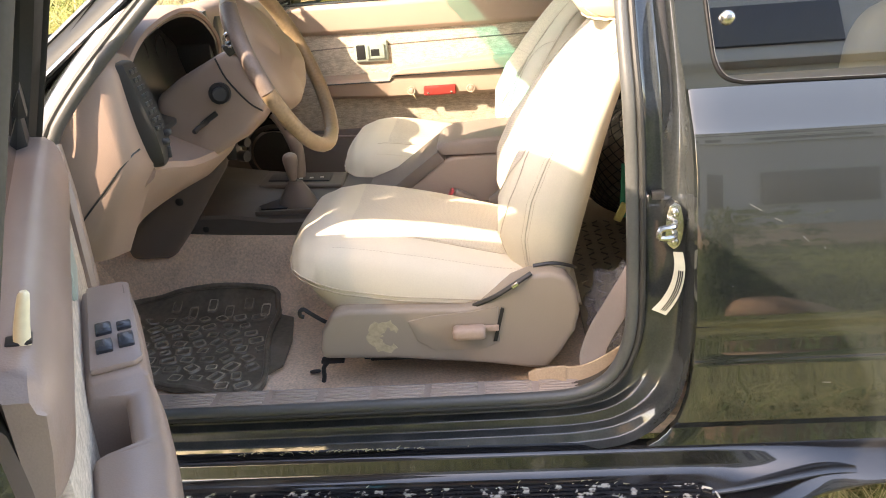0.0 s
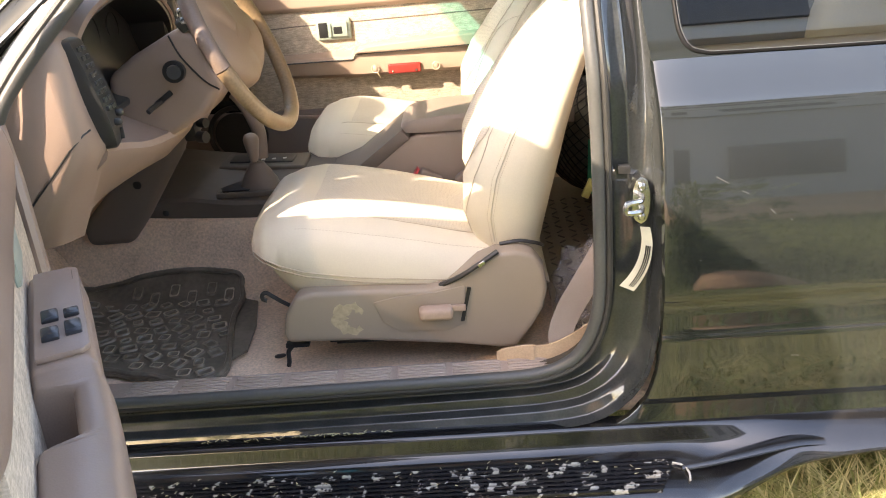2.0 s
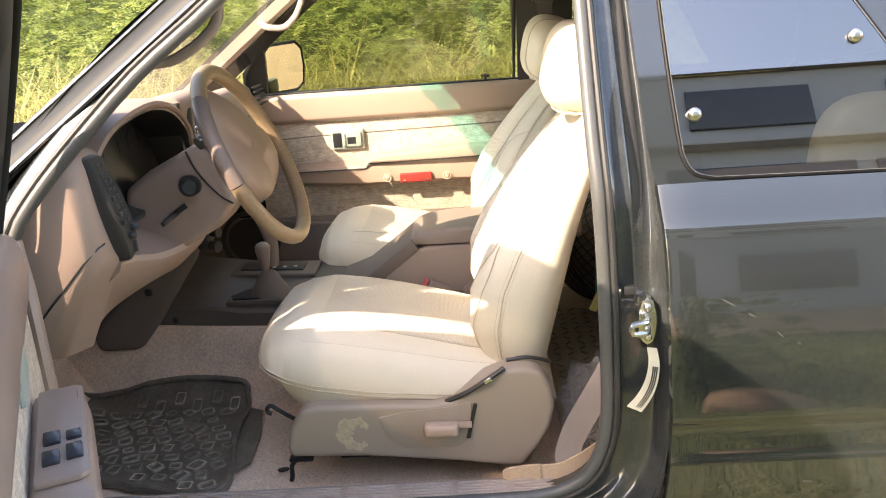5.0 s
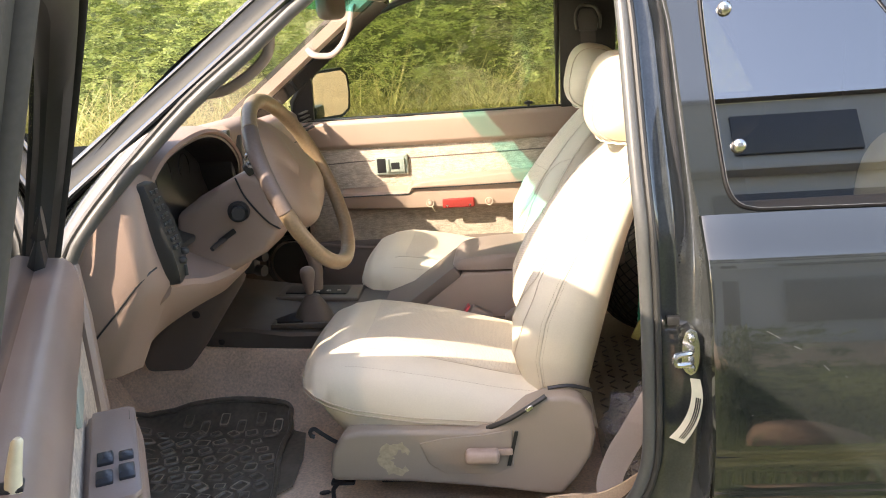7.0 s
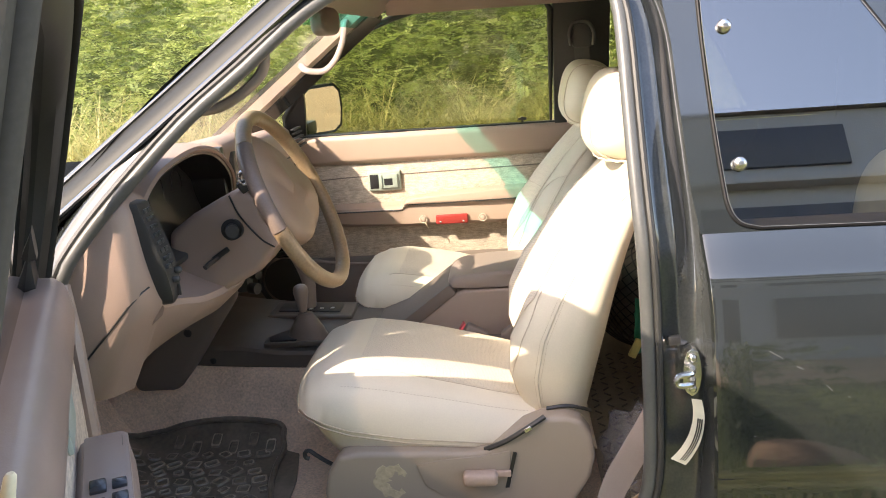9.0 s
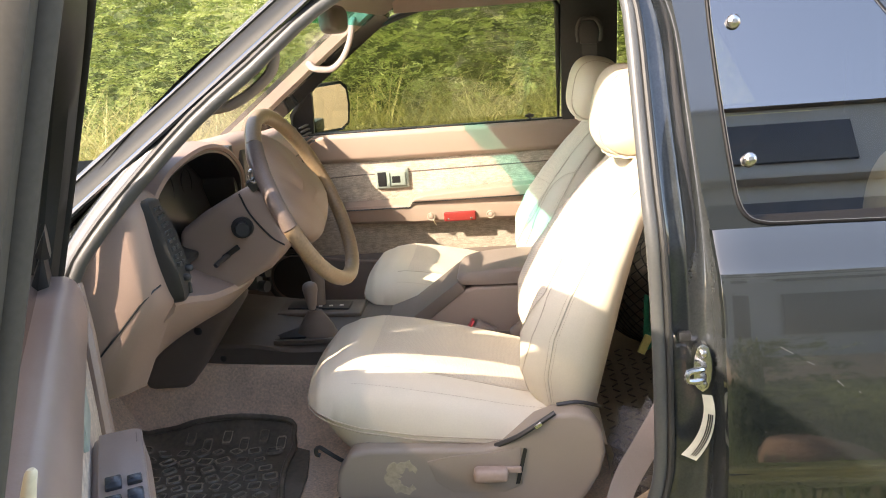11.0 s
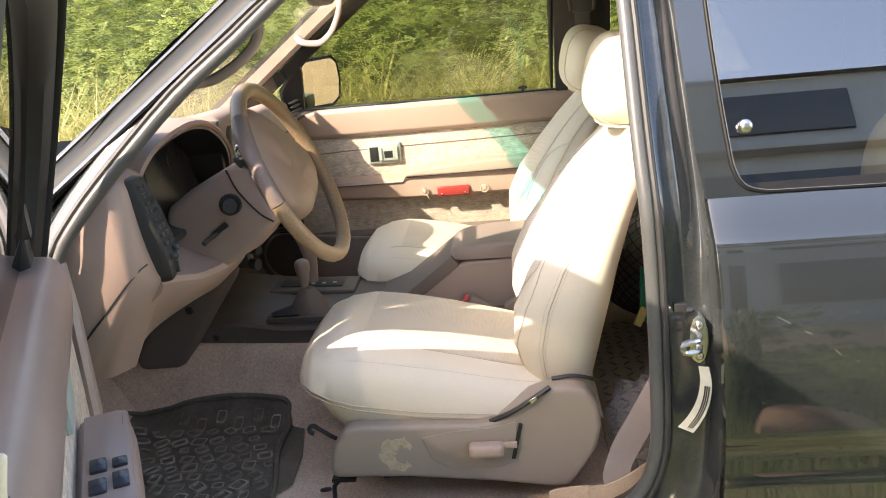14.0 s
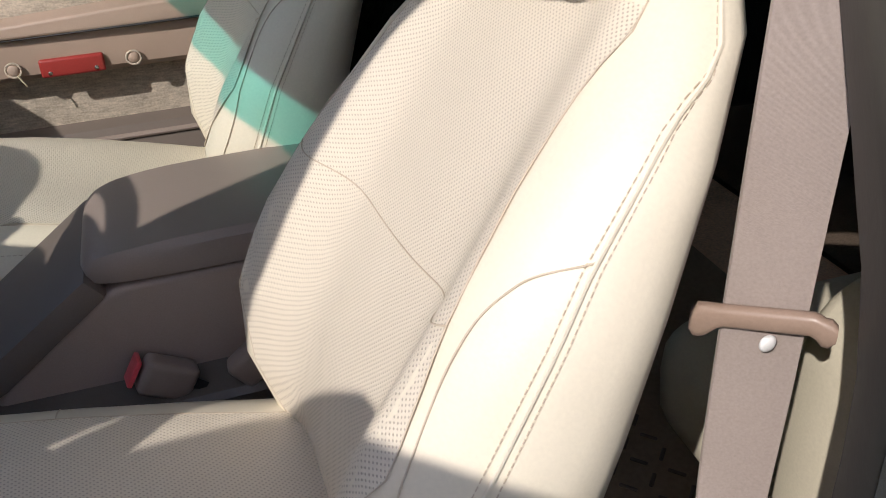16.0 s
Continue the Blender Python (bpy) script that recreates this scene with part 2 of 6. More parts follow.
def ground_material():
    m = material("grass_ground", (0.16, 0.165, 0.07), 0.95, vary=0.5, grain=60, bump=0.8, depth=0.02, scale=0.9, stains=0.9, stain_color=(0.30, 0.20, 0.11))
    return m


def terrain():
    bm = bmesh.new()
    xs = [-600, -200, -80, -40] + list(np.linspace(-20, 20, 41)) + [40, 80, 200, 600]
    ys = [-600, -200, -80, -40] + list(np.linspace(-20, 30, 51)) + [50, 100, 250, 600]
    vs = [[bm.verts.new((x, y, 0.06 * noise.noise(Vector((x * 0.4, y * 0.4, 0))) - 0.02 if abs(x) < 25 and abs(y) < 35 else 0)) for x in xs] for y in ys]
    for j in range(len(ys) - 1):
        for i in range(len(xs) - 1):
            bm.faces.new((vs[j][i], vs[j][i + 1], vs[j + 1][i + 1], vs[j + 1][i]))
    return bm


whole("ground", terrain(), ground_material(), "rough grass ground with bare earth patches", "ground", kind="structure")
ROAD = material("dirt", (0.42, 0.29, 0.18), 0.95, vary=0.3, grain=30, bump=0.6, depth=0.02, scale=1.2, stains=0.4)
bm = bmesh.new()
rows = [[bm.verts.new((x, y + 0.5 * math.sin(x * 0.15), 0.07 + 0.02 * noise.noise(Vector((x, y, 3))))) for y in np.linspace(-8.2, -4.2, 6)] for x in np.linspace(-60, 60, 61)]
for a, b in zip(rows, rows[1:]):
    for i in range(5):
        bm.faces.new((a[i], a[i + 1], b[i + 1], b[i]))
whole("road", bm, ROAD, "brown dirt track beside the grass", "road", kind="structure")
bm = bmesh.new()
rows = [[bm.verts.new((x, y + 0.4 * math.sin(x * 0.6), 0.06 + 0.02 * noise.noise(Vector((x, y, 8))))) for y in np.linspace(-3.0, 13.0, 9)] for x in np.linspace(6.5, 32, 14)]
for a, b in zip(rows, rows[1:]):
    for i in range(8):
        bm.faces.new((a[i], a[i + 1], b[i + 1], b[i]))
whole("yard", bm, ROAD, "bare brown earth behind the truck", "ground", kind="structure")


def leaf_material(name, dark, light):
    m = bpy.data.materials.new(name)
    m.use_nodes = True
    nt = m.node_tree
    b = nt.nodes["Principled BSDF"]
    b.inputs["Roughness"].default_value = 0.55
    g = nt.nodes.new("ShaderNodeNewGeometry")
    mix = nt.nodes.new("ShaderNodeMix")
    mix.data_type = "RGBA"
    mix.inputs["A"].default_value, mix.inputs["B"].default_value = (*dark, 1), (*light, 1)
    nt.links.new(g.outputs["Random Per Island"], mix.inputs["Factor"])
    nt.links.new(mix.outputs["Result"], b.inputs["Base Color"])
    tl = nt.nodes.new("ShaderNodeBsdfTranslucent")
    nt.links.new(mix.outputs["Result"], tl.inputs[0])
    ms = nt.nodes.new("ShaderNodeMixShader")
    ms.inputs[0].default_value = 0.35
    nt.links.new(b.outputs[0], ms.inputs[1])
    nt.links.new(tl.outputs[0], ms.inputs[2])
    nt.links.new(ms.outputs[0], nt.nodes["Material Output"].inputs[0])
    return m


LEAF = leaf_material("hedge_leaf", (0.23, 0.31, 0.11), (0.58, 0.64, 0.29))
STRAW = leaf_material("dry_grass", (0.25, 0.29, 0.10), (0.56, 0.52, 0.25))
BLADE = leaf_material("grass_blade", (0.06, 0.105, 0.025), (0.32, 0.37, 0.14))


def from_arrays(name, verts, faces, mat, label, category, kind="stuff"):
    me = bpy.data.meshes.new(name)
    me.from_pydata(verts, [], faces)
    me.materials.append(mat)
    return tagged(new(name, me), label, category, kind=kind)


def fronds(count, place, length, leaflets, leaf, seed):
    """Drooping compound leaves, each a row of small pointed leaflets."""
    rg = random.Random(seed)
    v, f = [], []
    for _ in range(count):
        p, out = place(rg)
        a = rg.uniform(0, 2 * math.pi)
        d = Vector((math.cos(a), math.sin(a), rg.uniform(-0.2, 0.9)))
        d = (d + Vector(out) * 0.8).normalized()
        ln = length * rg.uniform(0.6, 1.3)
        side = d.cross(Vector((0, 0, 1))).normalized()
        for k in range(leaflets):
            t = (k + 1) / leaflets
            c = Vector(p) + d * ln * t - Vector((0, 0, 1)) * ln * 0.5 * t * t
            for sgn in (-1, 1):
                tip = (side * sgn + d * 0.5 + Vector((0, 0, rg.uniform(-0.4, 0.3)))).normalized()
                w = d.cross(tip).cross(tip).normalized() * leaf * 0.2
                L = leaf * rg.uniform(0.7, 1.2) * (1.15 - 0.5 * t)
                i = len(v)
                v += [tuple(c), tuple(c + tip * L * 0.45 + w), tuple(c + tip * L), tuple(c + tip * L * 0.45 - w)]
                f.append((i, i + 1, i + 2, i + 3))
    return v, f


def hedge_place(x0, x1, y0, depth, height):
    def at(rg):
        x = rg.uniform(x0, x1)
        top = height * (0.78 + 0.35 * noise.noise(Vector((x * 0.5, y0, 1))) + 0.12 * noise.noise(Vector((x * 2.1, 5, 1))))
        z = top * rg.uniform(0.0, 1.0) ** 0.75
        face = y0 + depth * 0.25 * noise.noise(Vector((x * 1.1, z * 1.4, 7))) + 0.6 * depth * (z / height) ** 2
        return (x, face + abs(rg.gauss(0, 0.18)) * depth, z), (0, -1, 0.3)
    return at


v, f = fronds(30000, hedge_place(-11.5, 5.0, 6.6, 1.3, 4.6), 0.26, 8, 0.050, 3)
from_arrays("hedge", v, f, LEAF, "tall tangled green hedge with feathery leaves", "hedge")
# solid core behind the leaves; its colour holds the hedge's inner shade
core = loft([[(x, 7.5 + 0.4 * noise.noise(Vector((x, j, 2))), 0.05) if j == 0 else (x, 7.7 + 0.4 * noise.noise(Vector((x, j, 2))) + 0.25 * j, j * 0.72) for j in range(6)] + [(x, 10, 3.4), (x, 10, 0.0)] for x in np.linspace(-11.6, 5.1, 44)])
whole("hedge_thicket", core, material("shaded_twigs", (0.14, 0.17, 0.06), 0.9, vary=0.5, grain=20, bump=0.8, depth=0.03, scale=4), "inner core of the hedge, coloured dark for the shade among its leaves", "hedge", kind="stuff")


def blades(count, area, height, width, seed, droop=0.5):
    rg = random.Random(seed)
    v, f = [], []
    for _ in range(count):
        x, y, z = area(rg)
        a = rg.uniform(0, 2 * math.pi)
        h = height * rg.uniform(0.5, 1.3)
        d = Vector((math.cos(a), math.sin(a), 0))
        s = Vector((-d.y, d.x, 0)) * width * rg.uniform(0.7, 1.3)
        p = Vector((x, y, z))
        m1 = p + d * h * 0.2 * droop + Vector((0, 0, h * 0.6))
        tip = p + d * h * droop + Vector((0, 0, h * rg.uniform(0.65, 1.0)))
        i = len(v)
        v += [tuple(p - s), tuple(p + s), tuple(m1 + s * 0.7), tuple(m1 - s * 0.7), tuple(tip)]
        f += [(i, i + 1, i + 2, i + 3), (i + 3, i + 2, i + 4)]
    return v, f


v, f = blades(14000, lambda r: (r.uniform(-8, 4.5), 5.75 + abs(r.gauss(0, 0.45)), 0), 0.85, 0.004, 5, 0.45)
from_arrays("dry_grass", v, f, STRAW, "tall yellowing grass at the hedge's foot", "grass")
v, f = blades(8000, lambda r: (r.uniform(-3.2, 3.2), 5.9 + abs(r.gauss(0, 0.35)), 0), 1.25, 0.006, 15, 0.55)
from_arrays("tall_grass", v, f, leaf_material("ripe_grass", (0.30, 0.31, 0.11), (0.62, 0.56, 0.29)), "tall ripe grass in front of the hedge", "grass")
v, f = blades(26000, lambda r: (r.uniform(0.2, 2.6), r.uniform(0.7, 2.2), -0.03), 0.16, 0.0042, 6, 0.9)
from_arrays("grass", v, f, leaf_material("dry_grass_blade", (0.13, 0.18, 0.055), (0.46, 0.42, 0.22)), "short green and straw-coloured grass beside the truck", "grass")
v, f = blades(5200, lambda r: (r.uniform(0.72, 1.7), r.uniform(1.46, 1.74), -0.03), 0.27, 0.0045, 26, 0.6)
from_arrays("straw_grass", v, f, leaf_material("straw_blade", (0.26, 0.30, 0.10), (0.72, 0.64, 0.38)), "longer straw-coloured grass under the rear flare", "grass")


def verge(r):
    """A spot on the verge, off the mound and off the bare strip along the truck."""
    while True:
        x, y = r.uniform(-4, 6), r.gauss(-1.6, 1.2) if r.random() < 0.7 else r.uniform(-4.0, 1.0)
        if ((x - 1.22) / 0.34) ** 2 + ((y + 0.5) / 0.33) ** 2 > 1 and not 0.42 < y + 0.05 * math.sin(5 * x) < 0.66:
            return (x, y, -0.03)


v, f = blades(30000, verge, 0.2, 0.007, 7, 0.8)
from_arrays("grass", v, f, BLADE, "short green grass on the verge", "grass")
v, f = fronds(1500, lambda r: ((r.uniform(-14, 14), -10.5 - abs(r.gauss(0, 0.6)), r.uniform(0, 1) ** 1.4 * 1.5), (0, 1, 0.3)), 0.6, 7, 0.16, 8)
from_arrays("shrubs", v, f, LEAF, "low green shrubs across the track", "shrub")

v, f = fronds(1100, lambda r: ((r.gauss(0.95, 0.32), r.gauss(-1.45, 0.30), 0.85 * r.random() ** 1.4), (0, 0, 0.5)), 0.22, 7, 0.055, 12)
from_arrays("weeds", v, f, leaf_material("weed_leaf", (0.03, 0.06, 0.015), (0.10, 0.15, 0.04)), "dark green clump of weeds on the verge", "weeds")
mound = bmesh.new()
rings = []
for k, (r, h) in enumerate(((1.0, -0.03), (0.8, 0.05), (0.55, 0.10), (0.3, 0.135), (0.05, 0.15))):
    rings.append([(1.22 + 0.36 * r * math.cos(a) * (1 + 0.15 * noise.noise(Vector((math.cos(a), math.sin(a), k)))), -0.50 + 0.34 * r * math.sin(a), 1.5 * h + 0.02 * noise.noise(Vector((3 * math.cos(a), 3 * math.sin(a), k)))) for a in np.linspace(0, 2 * math.pi, 28, endpoint=False)])
whole("earth_mound", loft(rings), material("dark_earth", (0.30, 0.19, 0.115), 0.95, vary=0.3, grain=30, bump=0.6, depth=0.02), "small mound of brown earth on the verge", "mound", kind="stuff")

# a plain two-storey house across the track
house = thing("house", "plain rendered house with rows of dark blue windows", "house", (6, -10, 0))
WALLPAINT = material("pale_render", (0.41, 0.435, 0.46), 0.9, grain=40, scale=1.0, stains=0.3)
BLUE = material("blue_window_paint", (0.085, 0.095, 0.12), 0.4)
part("wall", box((6, -11.5, 3.98), (17, 6, 7.96), 0.02), WALLPAINT, house)
part("roof", prism([(-8.38, 7.96), (-14.7, 7.96), (-11.5, 8.25)], -3.0, 15.0, "x", 0.02), material("roof_sheet", (0.16, 0.15, 0.15), 0.6, scale=2), house)
for x in (-1.0, 2.0, 5.0, 8.0, 11.0):
    for z, h in ((1.0, 0.85), (3.6, 1.2), (6.05, 0.6), (7.34, 0.66)):
        part("window", box((x - 0.75, -8.48, z), (1.85 if z > 6.5 else 2.7 if z > 5 else 1.5, 0.08, h), 0.01), BLUE, house)
for z in (2.6, 4.8, 6.72):
    part("ledge", box((6, -8.4, z), (17, 0.25, 0.12), 0.02), WALLPAINT, house)

# ---- pickup truck: body ----
truck = thing("pickup_truck", "glossy black-green extended-cab pickup truck with the driver's door open", "truck", (0.3, MID, 0))


def quarter_start(z):
    return lerp_table(z, [(0.555, 0.385), (0.565, 0.41), (0.58, 0.436), (0.60, 0.452), (0.64, 0.468), (0.68, 0.478), (0.73, 0.484), (0.8, 0.488), (1.1, 0.486), (1.235, 0.478), (1.3, 0.468), (1.45, 0.458), (1.55, 0.452), (1.63, 0.440), (1.69, 0.415), (1.745, 0.36)])


zs = [0.556, 0.565, 0.575, 0.59, 0.60, 0.612, 0.62, 0.64, 0.68, 0.71, 0.74, 0.746, 0.752, 0.77, 0.79, 0.815, 0.822, 0.828, 0.845, 0.86, 0.88, 0.9, 0.93, 0.96, 0.99, 1.02, 1.05, 1.08, 1.105, 1.13, 1.15, 1.16, 1.165, 1.17, 1.175, 1.18, 1.19, 1.20, 1.21, 1.22, 1.235]
secs = []
for z in zs:
    x0 = quarter_start(z)
    secs.append([(x0 + 0.0, skin(z) + 0.012, z), (x0 + 0.003, skin(z) + 0.002, z)] + [(x, skin(z), z) for x in np.linspace(x0 + 0.010, 1.22, 14)])
part("side_panel", loft(secs, closed=False), PAINT, truck, "glossy rear quarter panel below the window", 30)

SCRATCH = material("bare_scratch", (0.16, 0.16, 0.155), 0.7)
for x0, z0, x1, z1 in ((0.577, 1.045, 0.598, 1.032), (0.620, 1.018, 0.632, 1.012), (0.668, 0.984, 0.678, 0.974), (0.703, 0.964, 0.706, 0.961), (0.55, 0.90, 0.553, 0.899), (0.72, 0.70, 0.735, 0.699)):
    part("scratch", tube([(x0, skin(z0) - 0.0002, z0), (x1, skin(z1) - 0.0002, z1)], 0.00045, 4), SCRATCH, truck)

WIN = [(0.500, 1.655), (0.503, 1.55), (0.511, 1.42), (0.521, 1.31), (0.527, 1.275), (0.540, 1.253), (0.565, 1.243), (0.62, 1.240), (0.95, 1.237), (0.985, 1.247), (0.99, 1.27), (0.80, 1.56), (0.735, 1.648), (0.71, 1.66), (0.52, 1.668)]
WIN = [tuple(p) for p in crom(WIN + WIN[:1], 4)[:-1]]


def lean_y(z, off=0.0):
    return 1.575 + 0.36 * (z - 1.235) + off


def fill2d(outer, hole, ymap):
    bm = bmesh.new()
    edges = []
    for ring in (outer, hole):
        if not ring:
            continue
        vs = [bm.verts.new((x, ymap(z), z)) for x, z in ring]
        edges += [bm.edges.new((vs[i], vs[(i + 1) % len(vs)])) for i in range(len(vs))]
    bmesh.ops.triangle_fill(bm, use_beauty=True, edges=edges)
    return bm


outer = [(quarter_start(z), z) for z in (1.235, 1.3, 1.45, 1.55, 1.63, 1.69, 1.745)] + [(1.22, 1.745), (1.22, 1.235)]
part("side_panel", fill2d(outer, WIN, lean_y), PAINT, truck, "painted pillar and surround of the quarter window", 60)
grow = lambda ring, k, c=(0.72, 1.44): [(c[0] + (x - c[0]) * k, c[1] + (z - c[1]) * k) for x, z in ring]
quarter = part("quarter_window", fill2d(grow(WIN, 0.985), None, lambda z: lean_y(z, -0.004)), DARKTINT, truck, "dark tinted quarter window with three steel hinge studs")
part("bright_edge", tube([(x, lean_y(z, -0.006), z) for x, z in grow(WIN, 0.984)], 0.0006, 5, True), SEALGREY, quarter)
part("gasket", tube([(x, lean_y(z, -0.002), z) for x, z in WIN], 0.0032, 8, True), material("gasket_black", (0.006, 0.006, 0.007), 0.5, bump=0.1, spec=0.2), quarter)
for x, z in ((0.549, 1.346), (0.541, 1.572), (0.826, 1.455)):
    stud = blob((x, lean_y(z, -0.010), z), (0.0125, 0.008, 0.0125), 1.0, 16, 8)
    part("stud", stud, CHROME, quarter, "domed steel hinge stud")

# the door opening's rim, swept round its outline: x, z, and how wide the rim is there
OPEN = [(-0.60, 0.651, 1), (-0.3, 0.652, 1), (0.0, 0.655, 1), (0.20, 0.658, 1), (0.275, 0.664, 1.05), (0.325, 0.683, 1.2), (0.358, 0.715, 1.2), (0.380, 0.765, 1.05), (0.390, 0.83, 1), (0.391, 0.95, 1), (0.388, 1.11, 1),
        (0.383, 1.22, 1), (0.378, 1.32, 1), (0.374, 1.45, 0.95), (0.371, 1.56, 0.9), (0.365, 1.625, 0.75), (0.346, 1.668, 0.6), (0.30, 1.690, 0.5), (0.22, 1.699, 0.5), (0.05, 1.702, 0.5), (-0.08, 1.694, 0.5), (-0.18, 1.652, 0.6), (-0.296, 1.562, 0.75),
        (-0.407, 1.477, 0.8), (-0.52, 1.368, 0.8), (-0.59, 1.292, 0.8), (-0.635, 1.225, 0.8), (-0.662, 1.14, 0.85), (-0.668, 1.0, 1), (-0.668, 0.85, 1), (-0.655, 0.735, 1), (-0.632, 0.68, 1)]


def outline_frames(o):
    n = len(o)
    out = []
    for i in range(n):
        a, b = o[i - 1], o[(i + 1) % n]
        d = Vector((b[0] - a[0], b[1] - a[1])).normalized()
        out.append((o[i][0], o[i][1], o[i][2], d.y, -d.x))
    return out


dense = [tuple(p) for p in crom(OPEN + OPEN[:1], 3)[:-1]]
frames_o = outline_frames(dense)


def rim_point(fr, d, y):
    x, z, k, nx, nz = fr
    zz = z + nz * d * k
    step = (skin(min(1.235, max(0.7, zz))) - 1.490) * max(0.0, min(1.0, (d - 0.05) / 0.05))
    return (x + nx * d * k, y + lean(zz) + step, zz)


def fillets(pts, r, hold=0.0012):
    """Rounds a profile's corners tightly, with a held edge on both sides of each."""
    out = [pts[0]]
    for a, p, b in zip(pts, pts[1:], pts[2:]):
        a, p, b = Vector(a), Vector(p), Vector(b)
        da, db = (a - p), (b - p)
        ra, rb = min(r, da.length * 0.35), min(r, db.length * 0.35)
        s, e = p + da.normalized() * ra, p + db.normalized() * rb
        out.append(tuple(s + da.normalized() * hold))
        for k in (0.0, 0.33, 0.67, 1.0):
            out.append(tuple(s * (1 - k) ** 2 + p * 2 * k * (1 - k) + e * k * k))
        out.append(tuple(e + db.normalized() * hold))
    return out + [pts[-1]]


def along(pts, n):
    """n points at even steps along a profile."""
    fine = crom(pts, 8)
    run = np.concatenate([[0], np.cumsum([math.dist(a, b) for a, b in zip(fine, fine[1:])])])
    return [tuple(np.interp(s, run, [q[i] for q in fine]) for i in (0, 1)) for s in np.linspace(0, run[-1], n)]


SILL = fillets([(0.004, 1.590), (0.004, 1.553), (0.016, 1.550), (0.018, 1.563), (0.044, 1.565), (0.050, 1.547), (0.070, 1.545), (0.076, 1.526), (0.094, 1.520), (0.100, 1.500)], 0.0022)
POST = along([(0.004, 1.590), (0.004, 1.556), (0.012, 1.549), (0.024, 1.560), (0.050, 1.563), (0.074, 1.558), (0.086, 1.547), (0.093, 1.530), (0.098, 1.513), (0.100, 1.500)], len(SILL))


def jamb_row(fr):
    w = min(1.0, max(0.0, (-fr[4] - 0.35) / 0.5))
    w = w * w * (3 - 2 * w)
    return [rim_point(fr, a[0] * w + b[0] * (1 - w), a[1] * w + b[1] * (1 - w)) for a, b in zip(SILL, POST)]


part("door_jamb", loft([jamb_row(fr) for fr in frames_o], closed=False, loop=True), JAMBPAINT, truck, "painted stepped door jamb and sill", 50)
part("weatherstrip", tube([rim_point(fr, -0.006 + 0.006 * min(1.0, max(0.0, -fr[4])), 1.540) for fr in frames_o], 0.0122, 12, True), SEAL, truck, "thick grey rubber weatherstrip", 60)
part("weatherstrip", tube([rim_point(fr, 0.010, 1.533) for fr in frames_o], 0.006, 8, True), RUBBER, truck)
part("inner_trim", loft([[rim_point(fr, d, y) for d, y in [(0.004, 1.560), (0.010, 1.60), (0.035, 1.64), (0.08, 1.66)]] for fr in frames_o], closed=False, loop=True), RUBBER, truck)

# striker, its little hook and the long label below it
striker = part("striker", join(prism([(0.441, 0.975), (0.447, 0.965), (0.456, 0.958), (0.466, 0.965), (0.471, 0.98), (0.473, 1.0), (0.471, 1.02), (0.466, 1.04), (0.456, 1.047), (0.447, 1.04), (0.442, 1.025), (0.440, 1.0)], 1.534, 1.570, "y", 0.002),
                               tube([(0.457, 1.535, 1.010), (0.45, 1.512, 1.010), (0.426, 1.505, 1.008), (0.426, 1.505, 0.992), (0.45, 1.512, 0.990), (0.457, 1.535, 0.990)], 0.0055, 8, smooth=3)), CHROME, truck, "worn steel door striker plate with its loop")
for z in (0.975, 1.03):
    part("bolt", blob((0.456, 1.529, z), (0.007, 0.004, 0.007), 0.8, 12, 6), CHROME, striker)
part("stop_bracket", box((0.428, 1.548, 1.058), (0.022, 0.012, 0.016), 0.003), DARK, truck)
label_pts = [(0.462, 0.955), (0.466, 0.93), (0.4645, 0.905), (0.458, 0.88), (0.446, 0.857), (0.431, 0.838)]
lab = []
for i, (x, z) in enumerate(crom(label_pts, 3)):
    k = i / 15
    lab.append([(x - 0.008 - 0.005 * k, 1.532, z + 0.004 * k), (x + 0.008 + 0.004 * k, 1.526, z - 0.006 * k)])
label_part = part("paper_label", loft(lab, closed=False), material("worn_label", (0.62, 0.60, 0.48), 0.8, stains=0.5, grain=60, stain_color=(0.35, 0.32, 0.24)), truck, "curled off-white paper label hanging on the jamb")
for k in (0.3, 0.5, 0.7):
    bar = []
    for i, (x, z) in enumerate(crom(label_pts, 3)[4:15]):
        w = -0.007 + 0.016 * k
        bar.append([(x + w - 0.0012, 1.5265 - 0.004 * k, z - 0.003 * k), (x + w + 0.0012, 1.5265 - 0.004 * k, z - 0.003 * k)])
    part("print_line", loft(bar, closed=False), DARK, label_part)

